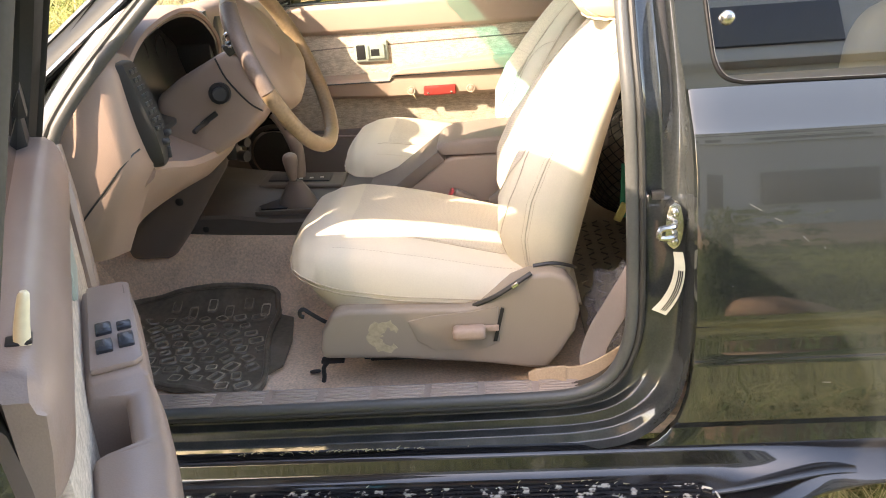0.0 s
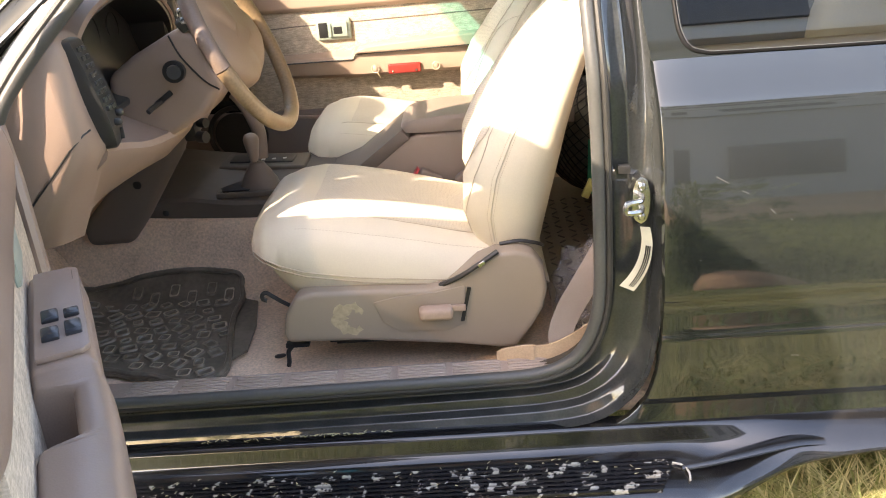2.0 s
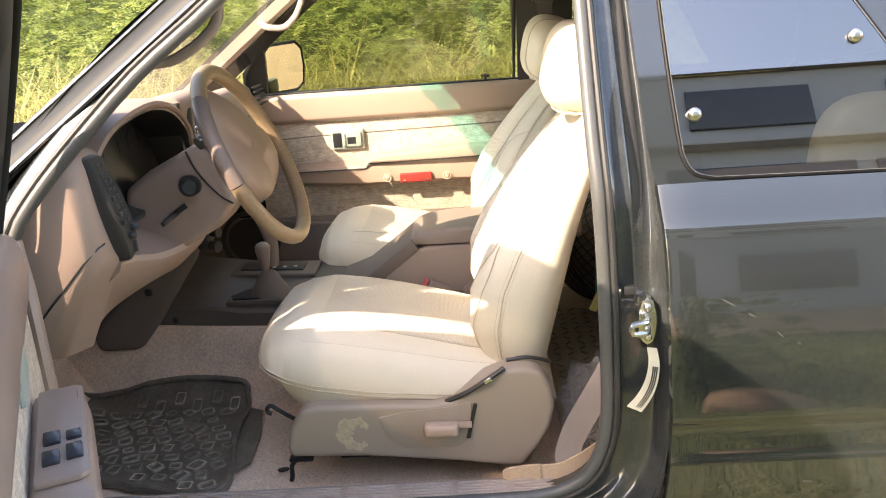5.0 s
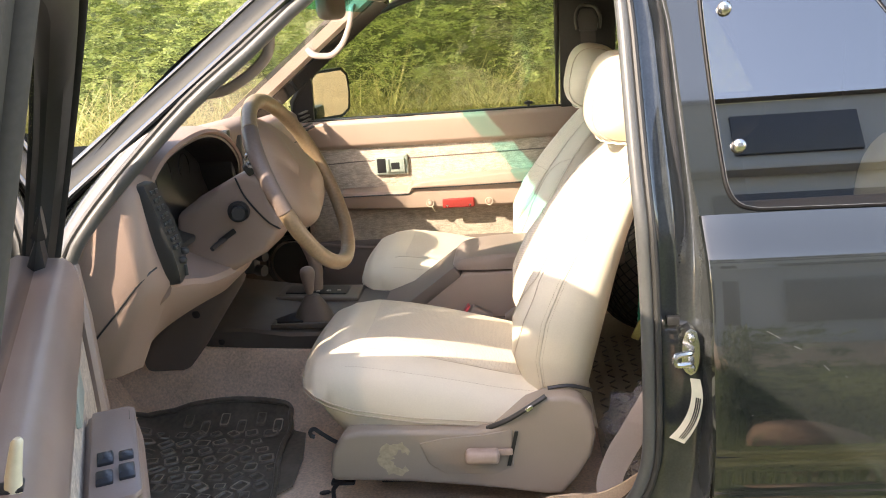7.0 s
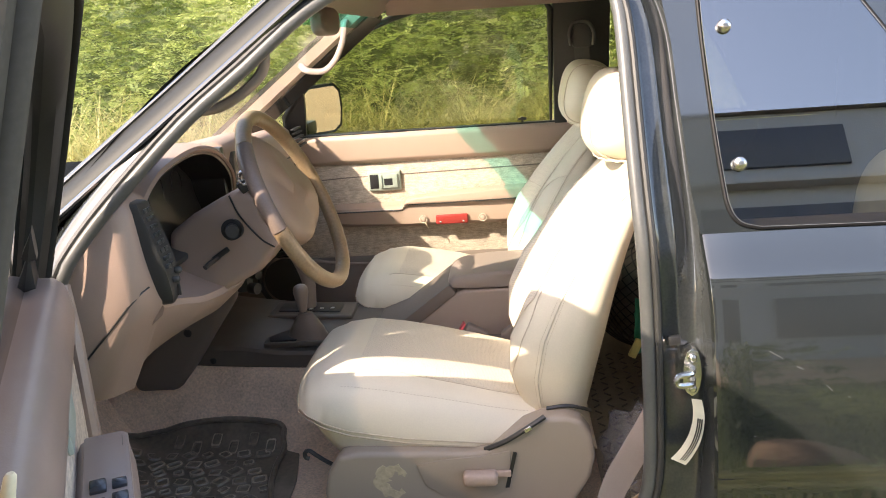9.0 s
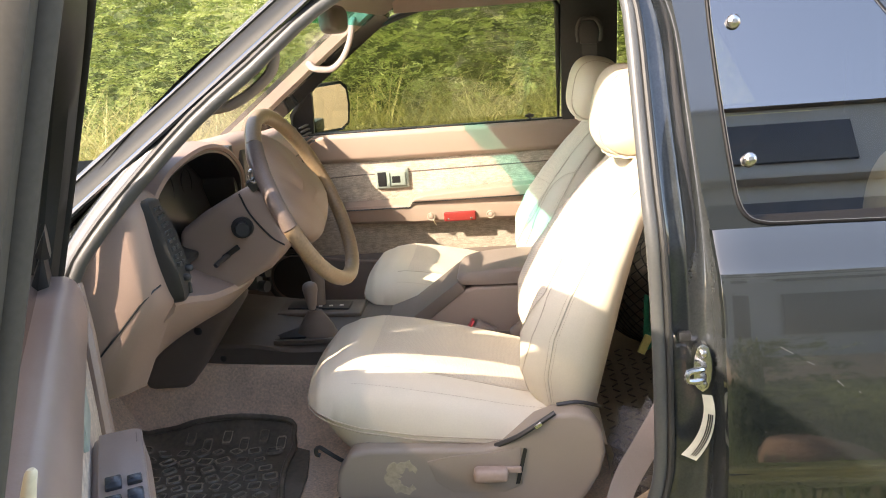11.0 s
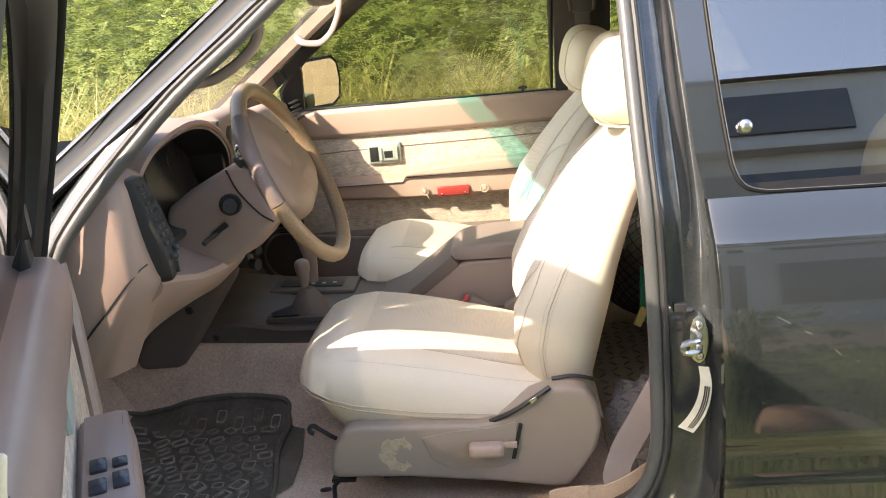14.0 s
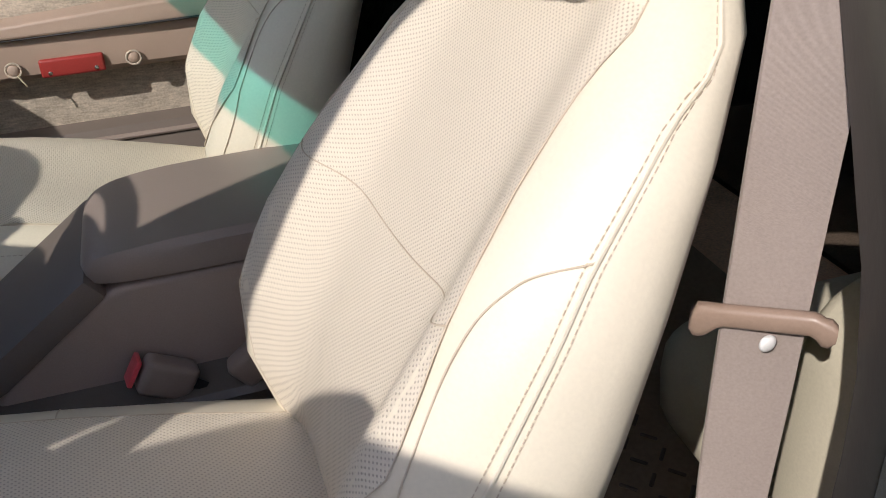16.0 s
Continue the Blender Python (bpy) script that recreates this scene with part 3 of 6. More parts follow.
# rocker, side step and rear arch flare
STEPBLACK = material("step_black", (0.010, 0.010, 0.011), 0.17, vary=0.3, grain=150, bump=0.04, spec=0.5, coat=0.7, stains=0.25, scale=10, stain_color=(0.10, 0.095, 0.085))
STEPX = [-0.80, -0.5, -0.2, 0.1, 0.35, 0.48, 0.535, 0.58, 0.64, 0.72, 0.80, 0.92, 1.10, 1.22]
secs = []
for x in STEPX:
    k = min(1, max(0, (x - 0.50) / 0.23))
    k = k * k * (3 - 2 * k)
    lo = lerp_table(x, [(0.48, 0.34), (0.535, 0.385), (0.58, 0.43), (0.64, 0.472), (0.72, 0.497), (0.80, 0.516), (0.92, 0.528), (1.22, 0.53)])
    step = [(1.525, 0.566), (1.500, 0.563), (1.4935, 0.5605), (1.4915, 0.556), (1.489, 0.530), (1.486, 0.5235), (1.474, 0.5165), (1.45, 0.513), (1.40, 0.510), (1.362, 0.507), (1.353, 0.498), (1.350, max(lo + 0.014, 0.48)), (1.36, min(lo + 0.03, 0.51)), (1.39, lo), (1.47, lo + 0.005), (1.56, lo + 0.03)]
    swell = [(y, lo + f * (0.566 - lo)) for y, f in ((1.525, 1), (1.503, 0.985), (1.494, 0.95), (1.485, 0.89), (1.474, 0.80), (1.463, 0.68), (1.453, 0.55), (1.443, 0.40), (1.436, 0.27), (1.431, 0.15), (1.428, 0.06), (1.428, 0.0), (1.434, -0.06), (1.45, -0.04), (1.47, 0.06), (1.56, 0.4))]
    secs.append([(x, a * (1 - k) + c * k, b * (1 - k) + d * k) for (a, b), (c, d) in zip(step, swell)])
part("side_step", loft(crom(secs, 4), closed=False), STEPBLACK, truck, "black side step that sweeps up into the rear flare", 60)
SCUFF = material("scuffed_step", (0.014, 0.014, 0.016), 0.24, vary=0.3, grain=60, bump=0.2, stains=0.95, scale=46, stain_color=(0.46, 0.43, 0.38), edge=(0.585, 0.63))
for i in range(8):
    part("tread_rib", box((-0.12, 1.452 - i * 0.0118, 0.5125), (1.26 - 0.012 * i, 0.0066, 0.009), 0.0018, 2), SCUFF, truck)
rg_rows = []
for i, (x, y, z) in enumerate(crom([(0.515, 1.430, 0.512), (0.57, 1.434, 0.519), (0.63, 1.440, 0.529), (0.69, 1.448, 0.538), (0.74, 1.456, 0.541), (0.78, 1.462, 0.538)], 4)):
    w = 0.010 + 0.012 * i / 20
    rg_rows.append([(x, y + w * math.cos(a), z + 0.0065 * math.sin(a) - 0.002) for a in np.linspace(0, 2 * math.pi, 14, endpoint=False)])
part("ridge", loft(rg_rows), STEPBLACK, truck)
part("scuff_edge", tube([(0.500, 1.438, 0.516), (0.518, 1.430, 0.515), (0.525, 1.412, 0.512), (0.522, 1.392, 0.510)], 0.002, 6, smooth=3), material("scuffed_grey", (0.45, 0.43, 0.38), 0.8, vary=0.4, grain=60), truck)

# far side, roof, bonnet, bed and wheels
secs = []
for z in [0.45, 0.56, 0.75, 0.95, 1.10, 1.155, 1.2, 1.235]:
    secs.append([(x, flip(skin(z)), z) for x in np.linspace(-1.95, 1.22, 12)])
part("side_panel", loft(secs, closed=False), PAINT, truck)
secs = []
for z in [0.45, 0.56, 0.75, 0.95, 1.10, 1.13]:
    secs.append([(x, skin(z), z) for x in np.linspace(-1.95, -0.735, 8)])
part("front_wing", loft(secs, closed=False), PAINT, truck)
secs = []
for x, h in [(-0.318, 0.008), (-0.293, 0.012), (-0.2, 0.018), (0.2, 0.03), (0.8, 0.03), (1.15, 0.015), (1.22, -0.03)]:
    inset = 0.05 if x < -0.3 else 0.0
    base = 1.728
    secs.append([(x + 0.113 * t * t * (1 if x < -0.25 else 0.5 if x < -0.15 else 0.0), MID + t * (0.65 - inset * 0.3), base + h + 0.022 * (1 - t * t)) for t in np.linspace(-1, 1, 15)])
roof = part("roof", loft(crom(secs, 3), closed=False), PAINT, truck)
secs = [[(p[0], MID + (p[1] - MID) * 1.0, p[2] - 0.03) for p in s] for s in secs]
part("headliner", loft(crom(secs, 3), closed=False), TAN, truck, "tan headliner")
secs = []
for x, z, w in [(-2.05, 0.86, 0.72), (-2.0, 0.98, 0.78), (-1.85, 1.03, 0.82), (-1.4, 1.075, 0.85), (-1.05, 1.10, 0.855), (-0.93, 1.11, 0.85)]:
    secs.append([(x - 0.1 * (1 - t * t), MID + t * w, z + 0.05 * (1 - t ** 4) - (0.02 if abs(t) > 0.99 else 0)) for t in np.linspace(-1, 1, 17)])
part("bonnet", loft(crom(secs, 3), closed=False), PAINT, truck)
part("front_bumper", prism([(-2.15, 0.45), (-2.02, 0.42), (-1.95, 0.6), (-2.0, 0.85), (-2.1, 0.85), (-2.17, 0.6)], 1.52, 3.17, "y", 0.03, 3), DARK, truck)
bed = part("bed", join(box((2.15, 1.53, 0.87), (1.84, 0.08, 0.60), 0.025, 3), box((2.15, flip(1.53), 0.87), (1.84, 0.08, 0.60), 0.025, 3), box((3.05, MID, 0.87), (0.06, 1.6, 0.58), 0.02), box((1.29, MID, 0.87), (0.05, 1.6, 0.55), 0.015), box((2.15, MID, 0.62), (1.8, 1.56, 0.05), 0.01)), PAINT, truck)
part("cab_rear_wall", join(box((1.228, MID + 0.022, 0.90), (0.05, 1.664, 0.70), 0.01), box((1.21, 1.71, 1.47), (0.05, 0.12, 0.46), 0.01), box((1.21, flip(1.71), 1.47), (0.05, 0.12, 0.46), 0.01)), PAINT, truck)
part("rear_window", box((1.215, MID, 1.47), (0.006, 1.20, 0.44), 0.002), DARKTINT, truck)
for x in (-1.32, 1.98):
    for y in (1.60, flip(1.60)):
        wheel = part("wheel", tube([(x + 0.27 * math.cos(a), y, 0.36 + 0.27 * math.sin(a)) for a in np.linspace(0, 2 * math.pi, 40, endpoint=False)], 0.095, 12, True), RUBBER, truck, "black off-road tyre")
        hub = bmesh.new()
        bmesh.ops.create_cone(hub, cap_ends=True, segments=28, radius1=0.21, radius2=0.19, depth=0.16, matrix=Matrix.Translation((x, y, 0.36)) @ pose(0, 0, 0, 90))
        part("rim", hub, CHROME, wheel)

# windscreen with its teal shade band, between the leaning pillars


def screen(s, v, lift=0.0):
    """s: 0 at the foot, 1 at the head; v: -1 to 1 across."""
    half = 0.735 - 0.115 * s
    b = 1 - v * v
    return (-1.02 + 0.802 * s - 0.113 * b, MID + v * half, 1.085 + 0.59 * s + 0.025 * b * s + lift)


ss = np.linspace(0, 1, 13)
vv = np.linspace(-1, 1, 17)
part("windscreen", loft([[screen(s, v) for v in vv] for s in np.linspace(0, 0.91, 12)], closed=False), CLEAR, truck, "clear windscreen")
part("shade_band", loft([[screen(s, v) for v in vv] for s in np.linspace(0.91, 0.985, 4)], closed=False), TEAL, truck, "teal sun-shade band across the top of the windscreen")
part("header", loft([[screen(s, v, -0.012) for v in vv] for s in np.linspace(0.98, 1.10, 5)], closed=False), TAUPE, truck)
for side in (-1, 1):
    y = lambda p: (p[0], MID + side * p[1], p[2])
    secs = []
    q = 0.0 if side > 0 else 0.012
    for s in np.linspace(-0.05, 1.04, 12):
        c = screen(s, 1)
        h = c[1] - MID
        if side > 0:
            c = (c[0] - 0.085, c[1], c[2])
        secs.append([y((c[0] - 0.010, h - (0.035 if side > 0 else 0.012), c[2] + 0.02)), y((c[0], h + 0.005, c[2] + 0.024)), y((c[0] + 0.016, h + 0.032, c[2] + 0.010)), y((c[0] + 0.035 - q, h + 0.045, c[2] - 0.014)), y((c[0] + 0.05 - 1.8 * q, h + 0.044, c[2] - 0.045 + 2 * q)), y((c[0] + 0.05 - 2.4 * q, h + (0.01 if side > 0 else 0.03), c[2] - 0.06 + 2.8 * q)), y((c[0] + 0.02 - q, h - (0.03 if side > 0 else 0.004), c[2] - 0.03 + q))])
    part("a_pillar", loft(secs), PILLARBLACK if side < 0 else PAINT, truck, "black windscreen pillar")
    trim = [[(s[0][0] + 0.01 + (p[0] - s[0][0]) * 0.4, MID + (p[1] - MID) * 0.972, s[0][2] - 0.015 + (p[2] - s[0][2]) * 0.6) for p in s] for s in secs]
    if side > 0:
        part("pillar_trim", loft(trim), DASHTAN, truck, "tan pillar trim")
    if side < 0:
        # two thin glossy ridges added to give the pillar its highlight lines
        part("pillar_ridge", tube([(s[3][0] + 0.002, s[3][1] - 0.004, s[3][2] + 0.001) for s in secs], 0.006, 8), PAINT, truck)
        part("pillar_ridge", tube([(s[1][0], s[1][1] - 0.002, s[1][2] + 0.001) for s in secs], 0.004, 8), PAINT, truck)
        part("screen_seal", tube([(s[0][0] - 0.004, s[0][1] + 0.004, s[0][2] + 0.001) for s in secs], 0.006, 8), SEAL, truck)

SCUFFPLATE = material("dusty_taupe_plastic", (0.40, 0.32, 0.275), 0.6, vary=0.15, grain=200, bump=0.3, stains=0.3)

# floor, tunnel side and cab shell
part("floor_pan", prism([(-1.02, 0.95), (-0.98, 0.80), (-0.84, 0.632), (-0.76, 0.596), (0.4, 0.595), (1.2, 0.60), (1.2, 0.55), (-0.7, 0.55), (-0.9, 0.58), (-1.08, 0.8), (-1.08, 0.95)], 1.56, flip(1.56), "y", 0.01), CARPET, truck, "worn taupe carpet")
# unseen blocks added to stop sun leaking through the door's hinge gap
part("hinge_gap_filler", box((-0.712, 1.53, 0.89), (0.10, 0.06, 0.68), 0.004), PAINT, truck)
part("hinge_gap_cover", box((-0.652, 1.506, 0.83), (0.055, 0.05, 0.48), 0.006), PAINT, truck)
part("firewall", box((-1.06, MID, 0.95), (0.05, 1.56, 0.55), 0.01), DARK, truck)
part("scuff_plate", loft([[(-0.66, 1.535, 0.657), (-0.66, 1.54, 0.661), (-0.66, 1.60, 0.655), (-0.66, 1.635, 0.64), (-0.66, 1.65, 0.60)], [(0.325, 1.545, 0.660), (0.325, 1.55, 0.664), (0.325, 1.60, 0.658), (0.325, 1.635, 0.643), (0.325, 1.65, 0.60)]], closed=False), SCUFFPLATE, truck, "ribbed taupe sill scuff plate")
for i in range(5):
    for j in range(8):
        part("scuff_rib", box((-0.50 + j * 0.108, 1.556 + i * 0.0115, 0.6605 + 0.0003 * j - 0.0011 * i), (0.094, 0.005, 0.004), 0.001, 1), SCUFFPLATE, truck)


# dry grass bits blown onto the step and sill
STRAWBIT = material("pale_straw", (0.34, 0.31, 0.20), 0.8)
rg = random.Random(21)
v, f = [], []
for k in range(130):
    on_step = k < 60
    x, y, z = (rg.uniform(-0.5, 0.46), rg.uniform(1.40, 1.462), 0.520) if on_step else (rg.gauss(-0.2, 0.12), rg.uniform(1.504, 1.512), 0.571)
    a, L, w = rg.gauss(0.0, 0.6), rg.uniform(0.003, 0.014), rg.uniform(0.0005, 0.0012)
    d, n = Vector((math.cos(a), math.sin(a), 0)) * L, Vector((-math.sin(a), math.cos(a), 0)) * w
    i = len(v)
    v += [(x, y, z), tuple(Vector((x, y, z)) + n + Vector((0, 0, 0.002))), tuple(Vector((x, y, z + rg.uniform(0, 0.004))) + d)]
    f.append((i, i + 1, i + 2))
from_arrays("straw", v, f, STRAWBIT, "bits of dry straw on the step", "straw")


# ---- seats ----
def seat():
    yc = 1.925
    st = thing("bucket_seat", "cream leatherette driver's seat on a taupe plastic base", "car seat", (0.0, yc, 0.60), "front seats")
    TOP = [(-0.305, 0.872), (-0.295, 0.904), (-0.27, 0.932), (-0.235, 0.948), (-0.18, 0.955), (-0.10, 0.943), (-0.02, 0.925), (0.06, 0.903), (0.14, 0.879), (0.22, 0.86), (0.28, 0.85)]
    BOT = [(-0.305, 0.855), (-0.295, 0.835), (-0.27, 0.80), (-0.235, 0.772), (-0.18, 0.765), (0.28, 0.76)]
    WID = [(-0.305, 0.15), (-0.295, 0.185), (-0.27, 0.212), (-0.235, 0.228), (-0.18, 0.236), (-0.05, 0.238), (0.1, 0.235), (0.2, 0.225), (0.28, 0.215)]
    SEAM = [(-0.305, 0.872), (-0.27, 0.862), (-0.19, 0.838), (-0.075, 0.818), (0.1, 0.800), (0.28, 0.79)]

    def cushion(x, t):
        """The cushion's top: t -1 to 1 across."""
        zt, zs, w = lerp_table(x, TOP), lerp_table(x, SEAM), lerp_table(x, WID)
        a = abs(t)
        dip = 0.012 * math.cos(min(1, a / 0.75) * math.pi / 2) ** 2 if x > -0.2 else 0
        return (x - 0.01 * (1 - a * a) * (1 if x < -0.25 else 0), yc + w * math.copysign(a ** 0.9, t), zs + (zt - zs) * (1 - a ** 3.6) ** 0.55 - dip)

    xs = crom([[x] for x in (-0.305, -0.295, -0.27, -0.235, -0.18, -0.10, -0.02, 0.06, 0.14, 0.22, 0.28)], 3)
    secs = []
    for (x,) in xs:
        row = [cushion(x, t) for t in np.linspace(-1, 1, 29)]
        zb, w = lerp_table(x, BOT), lerp_table(x, WID)
        zs = lerp_table(x, SEAM)
        low = [(x + 0.012, yc + w * 0.99, zs - 0.012), (x + 0.02, yc + w * 0.97, (zs + zb) / 2), (x + 0.03, yc + w * 0.9, zb), (x + 0.03, yc - w * 0.9, zb), (x + 0.02, yc - w * 0.97, (zs + zb) / 2), (x + 0.012, yc - w * 0.99, zs - 0.012)]
        secs.append(row + low)
    cu = part("cushion", loft(secs), CREAM, st, "cream seat cushion cover with stitched seams", 55)
    ins = [[tuple(np.array(cushion(x, t)) + (0, 0, 0.0012)) for t in np.linspace(-0.62, 0.62, 15)] for x in np.linspace(-0.17, 0.2, 18)]
    part("insert", loft(ins, closed=False), PERF, cu, "perforated cream insert")
    for t in (-0.63, 0.63):
        part("seam", tube([cushion(x, t * (1.0 if x > -0.15 else 1 + (x + 0.15) * -0.6)) for x in np.linspace(-0.2, 0.24, 24)], 0.0009, 5), SEAMTAN, cu)
    part("seam", tube([cushion(-0.035 - 0.01 * t, t) for t in np.linspace(-0.63, 0.8, 16)], 0.0009, 5), SEAMTAN, cu)
    for dz in (0.002, -0.007):
        side_l = [(p[0], p[1] - 0.001, p[2] + dz) for p in [cushion(x, -1.0) for (x,) in xs][::-1]]
        front = [(lambda c: (c[0] - 0.001, c[1], c[2] + dz))(cushion(-0.305, t)) for t in np.linspace(-0.98, 0.98, 12)]
        part("piping", tube(side_l + front, 0.0011, 6), SEAMTAN, cu)

    for tt, off in ((-0.82, 0.0),):
        bits = []
        for k in range(62):
            x = -0.20 + k * 0.007
            bits.append(tube([cushion(x, tt + off), cushion(x + 0.0042, tt + off)], 0.0005, 4))
        part("stitching", join(*bits), SEAMTAN, cu, "tan stitching")
    # backrest, by height
    BZ = [0.80, 0.86, 0.92, 1.0, 1.08, 1.16, 1.24, 1.30, 1.335, 1.352]
    XF = [(0.80, 0.20), (0.86, 0.185), (0.92, 0.182), (1.0, 0.205), (1.08, 0.243), (1.16, 0.29), (1.24, 0.338), (1.30, 0.378), (1.335, 0.404), (1.352, 0.43)]
    XB = [(0.80, 0.285), (0.86, 0.298), (0.92, 0.311), (1.0, 0.331), (1.08, 0.352), (1.16, 0.378), (1.24, 0.411), (1.30, 0.442), (1.335, 0.455), (1.352, 0.447)]
    HW = [(0.80, 0.205), (0.86, 0.220), (0.92, 0.235), (1.0, 0.243), (1.08, 0.242), (1.16, 0.230), (1.24, 0.206), (1.30, 0.172), (1.335, 0.135), (1.352, 0.09)]
    BO = [(0.80, 0.008), (0.92, 0.04), (1.0, 0.058), (1.08, 0.058), (1.16, 0.045), (1.24, 0.028), (1.30, 0.012), (1.352, 0.0)]
    bc = yc + 0.015

    def back(z, t, out=0.0):
        """The front of the backrest: t -1 to 1 across; past 0.76 it rolls round the bolster."""
        f, b, w, bo = (lerp_table(z, q) for q in (XF, XB, HW, BO))
        a = abs(t)
        bol = bo * math.exp(-((a - 0.74) / 0.2) ** 2)
        roll = max(0.0, (a - 0.76) / 0.24)
        x = f - bol + (b - f + bol) * 0.5 * roll ** 1.8
        y = bc + math.copysign(w * (a if a < 0.76 else 0.76 + 0.24 * math.sin(roll * math.pi / 2)), t)
        return (x - out, y, z)

    secs = []
    for (z,) in crom([[z] for z in BZ], 3):
        row = [back(z, t) for t in np.linspace(-1, 1, 33)]
        f, b, w = (lerp_table(z, q) for q in (XF, XB, HW))
        rear = [(f + (b - f) * 0.68, bc + w * 0.99, z), (f + (b - f) * 0.86, bc + w * 0.93, z), (b, bc + w * 0.80, z), (b + 0.008, bc + w * 0.4, z), (b + 0.008, bc - w * 0.4, z), (b, bc - w * 0.80, z), (f + (b - f) * 0.86, bc - w * 0.93, z), (f + (b - f) * 0.68, bc - w * 0.99, z)]
        secs.append(row + rear)
    ba = part("backrest", loft(secs), CREAM, st, "cream backrest cover with double-stitched bolsters", 55)
    edge = lambda z: lerp_table(z, [(0.86, 0.60), (0.98, 0.70), (1.084, 0.81), (1.127, 0.787), (1.161, 0.762), (1.191, 0.742), (1.23, 0.718), (1.264, 0.738), (1.29, 0.775), (1.311, 0.825)])
    pipe = lambda z: lerp_table(z, [(0.84, 0.912), (1.20, 0.912), (1.239, 0.925), (1.264, 0.943), (1.278, 0.965), (1.29, 1.0)])
    ins = [[back(z, t * edge(z), 0.0014) for t in np.linspace(-1, 1, 25)] for z in np.linspace(0.87, 1.315, 26)]
    part("insert", loft(ins, closed=False), PERF, ba, "perforated cream insert")
    for sg in (-1, 1):
        part("seam", tube([back(z, sg * edge(z), 0.0010) for z in np.linspace(0.86, 1.32, 30)], 0.0006, 5), SEAMTAN, ba)
        part("piping", tube([back(z, sg * pipe(z), 0.0006) for z in np.linspace(0.84, 1.33, 34)], 0.0016, 6), CREAM, ba)
        for off in (-0.012, 0.012):
            bits = []
            for k in range(106):
                z = 0.85 + k * 0.0045
                bits.append(tube([back(z, sg * min(1, pipe(z) + off), 0.0004), back(z + 0.0028, sg * min(1, pipe(z + 0.0028) + off), 0.0004)], 0.0005, 4))
            part("stitching", join(*bits), SEAMTAN, ba, "tan stitching")
        part("seam", tube([back(z, sg * t, 0.0008) for z, t in crom([(0.87, 0.76), (0.93, 0.80), (0.99, 0.832), (1.04, 0.836), (1.08, 0.828), (1.114, 0.814), (1.144, 0.802), (1.168, 0.803), (1.186, 0.825), (1.196, 0.853), (1.204, 0.912)], 4)], 0.0007, 5), SEAMTAN, ba)
    part("seam", tube([back(z, t, 0.0018) for z, t in crom([(1.161, -0.762), (1.143, -0.58), (1.126, -0.30), (1.118, 0.05), (1.117, 0.40), (1.128, 0.64), (1.137, 0.77)], 5)], 0.0007, 5), SEAMTAN, ba)
    hr = part("headrest", blob((0.392, yc + 0.02, 1.408), (0.072, 0.150, 0.092), 0.72, 30, 18, pose(0, 0, 0, 0, 12, 0)), CREAM, st, "rounded cream headrest cover")
    for dy in (-0.098, 0.098):
        f = (1 - (abs(dy) / 0.150) ** (2 / 0.72)) ** 0.36 * 1.012
        pw = lambda c: math.copysign(abs(c) ** 0.72, c)
        ring = [Matrix.Translation((0.392, yc + 0.02, 1.408)) @ pose(0, 0, 0, 0, 12, 0) @ Vector((0.072 * f * pw(math.cos(a)), dy, 0.092 * f * pw(math.sin(a)))) for a in np.linspace(0, 2 * math.pi, 48, endpoint=False)]
        part("seam", tube(ring, 0.0012, 5, True), SEAMTAN, hr)
    part("gather", tube([(0.392 + 0.052 * math.cos(a) + 0.022 * math.sin(a) * 0, yc + 0.02 + 0.12 * math.sin(a), 1.326 + 0.0012 * math.sin(17 * a)) for a in np.linspace(0, 2 * math.pi, 70, endpoint=False)], 0.0022, 6, True), CREAM, hr)
    for dy in (-0.06, 0.1):
        part("headrest_post", tube([(0.42, yc + dy, 1.30), (0.405, yc + dy, 1.36)], 0.006, 8), CHROME, st)
    # plastic base shield on the door side
    out = [(-0.235, 0.694), (-0.240, 0.715), (-0.232, 0.755), (-0.205, 0.795), (-0.17, 0.803), (-0.03, 0.800), (0.06, 0.795), (0.10, 0.802), (0.135, 0.826), (0.165, 0.851), (0.20, 0.864), (0.245, 0.866), (0.275, 0.855), (0.294, 0.825), (0.300, 0.78), (0.290, 0.735), (0.262, 0.69), (0.232, 0.652), (0.20, 0.652), (0.10, 0.668), (-0.08, 0.688)]
    sh = part("side_shield", prism(out, 1.662, 1.715, "y", 0.011, 3), SHIELD, st, "taupe plastic seat base shield with a worn patch")
    part("lever_recess", prism([(-0.05, 0.775), (0.0, 0.785), (0.08, 0.79), (0.135, 0.80), (0.135, 0.72), (0.10, 0.703), (0.0, 0.705), (-0.035, 0.73)], 1.6595, 1.665, "y", 0.0025), SHIELD, sh)
    part("slot", prism([(0.122, 0.722), (0.130, 0.722), (0.148, 0.795), (0.141, 0.797)], 1.6575, 1.662, "y", 0), DARK, sh)
    part("recline_lever", join(box((0.075, 1.645, 0.752), (0.068, 0.03, 0.026), 0.010, 3), box((0.12, 1.652, 0.756), (0.03, 0.008, 0.012), 0.002)), TANPINK, st, "tan recline lever")
    rg = random.Random(4)
    arc = np.linspace(0.5, 5.4, 22)
    patch = [(-0.10 + (0.036 + rg.uniform(-0.006, 0.006)) * math.cos(a), 0.742 + (0.036 + rg.uniform(-0.006, 0.006)) * math.sin(a)) for a in arc]
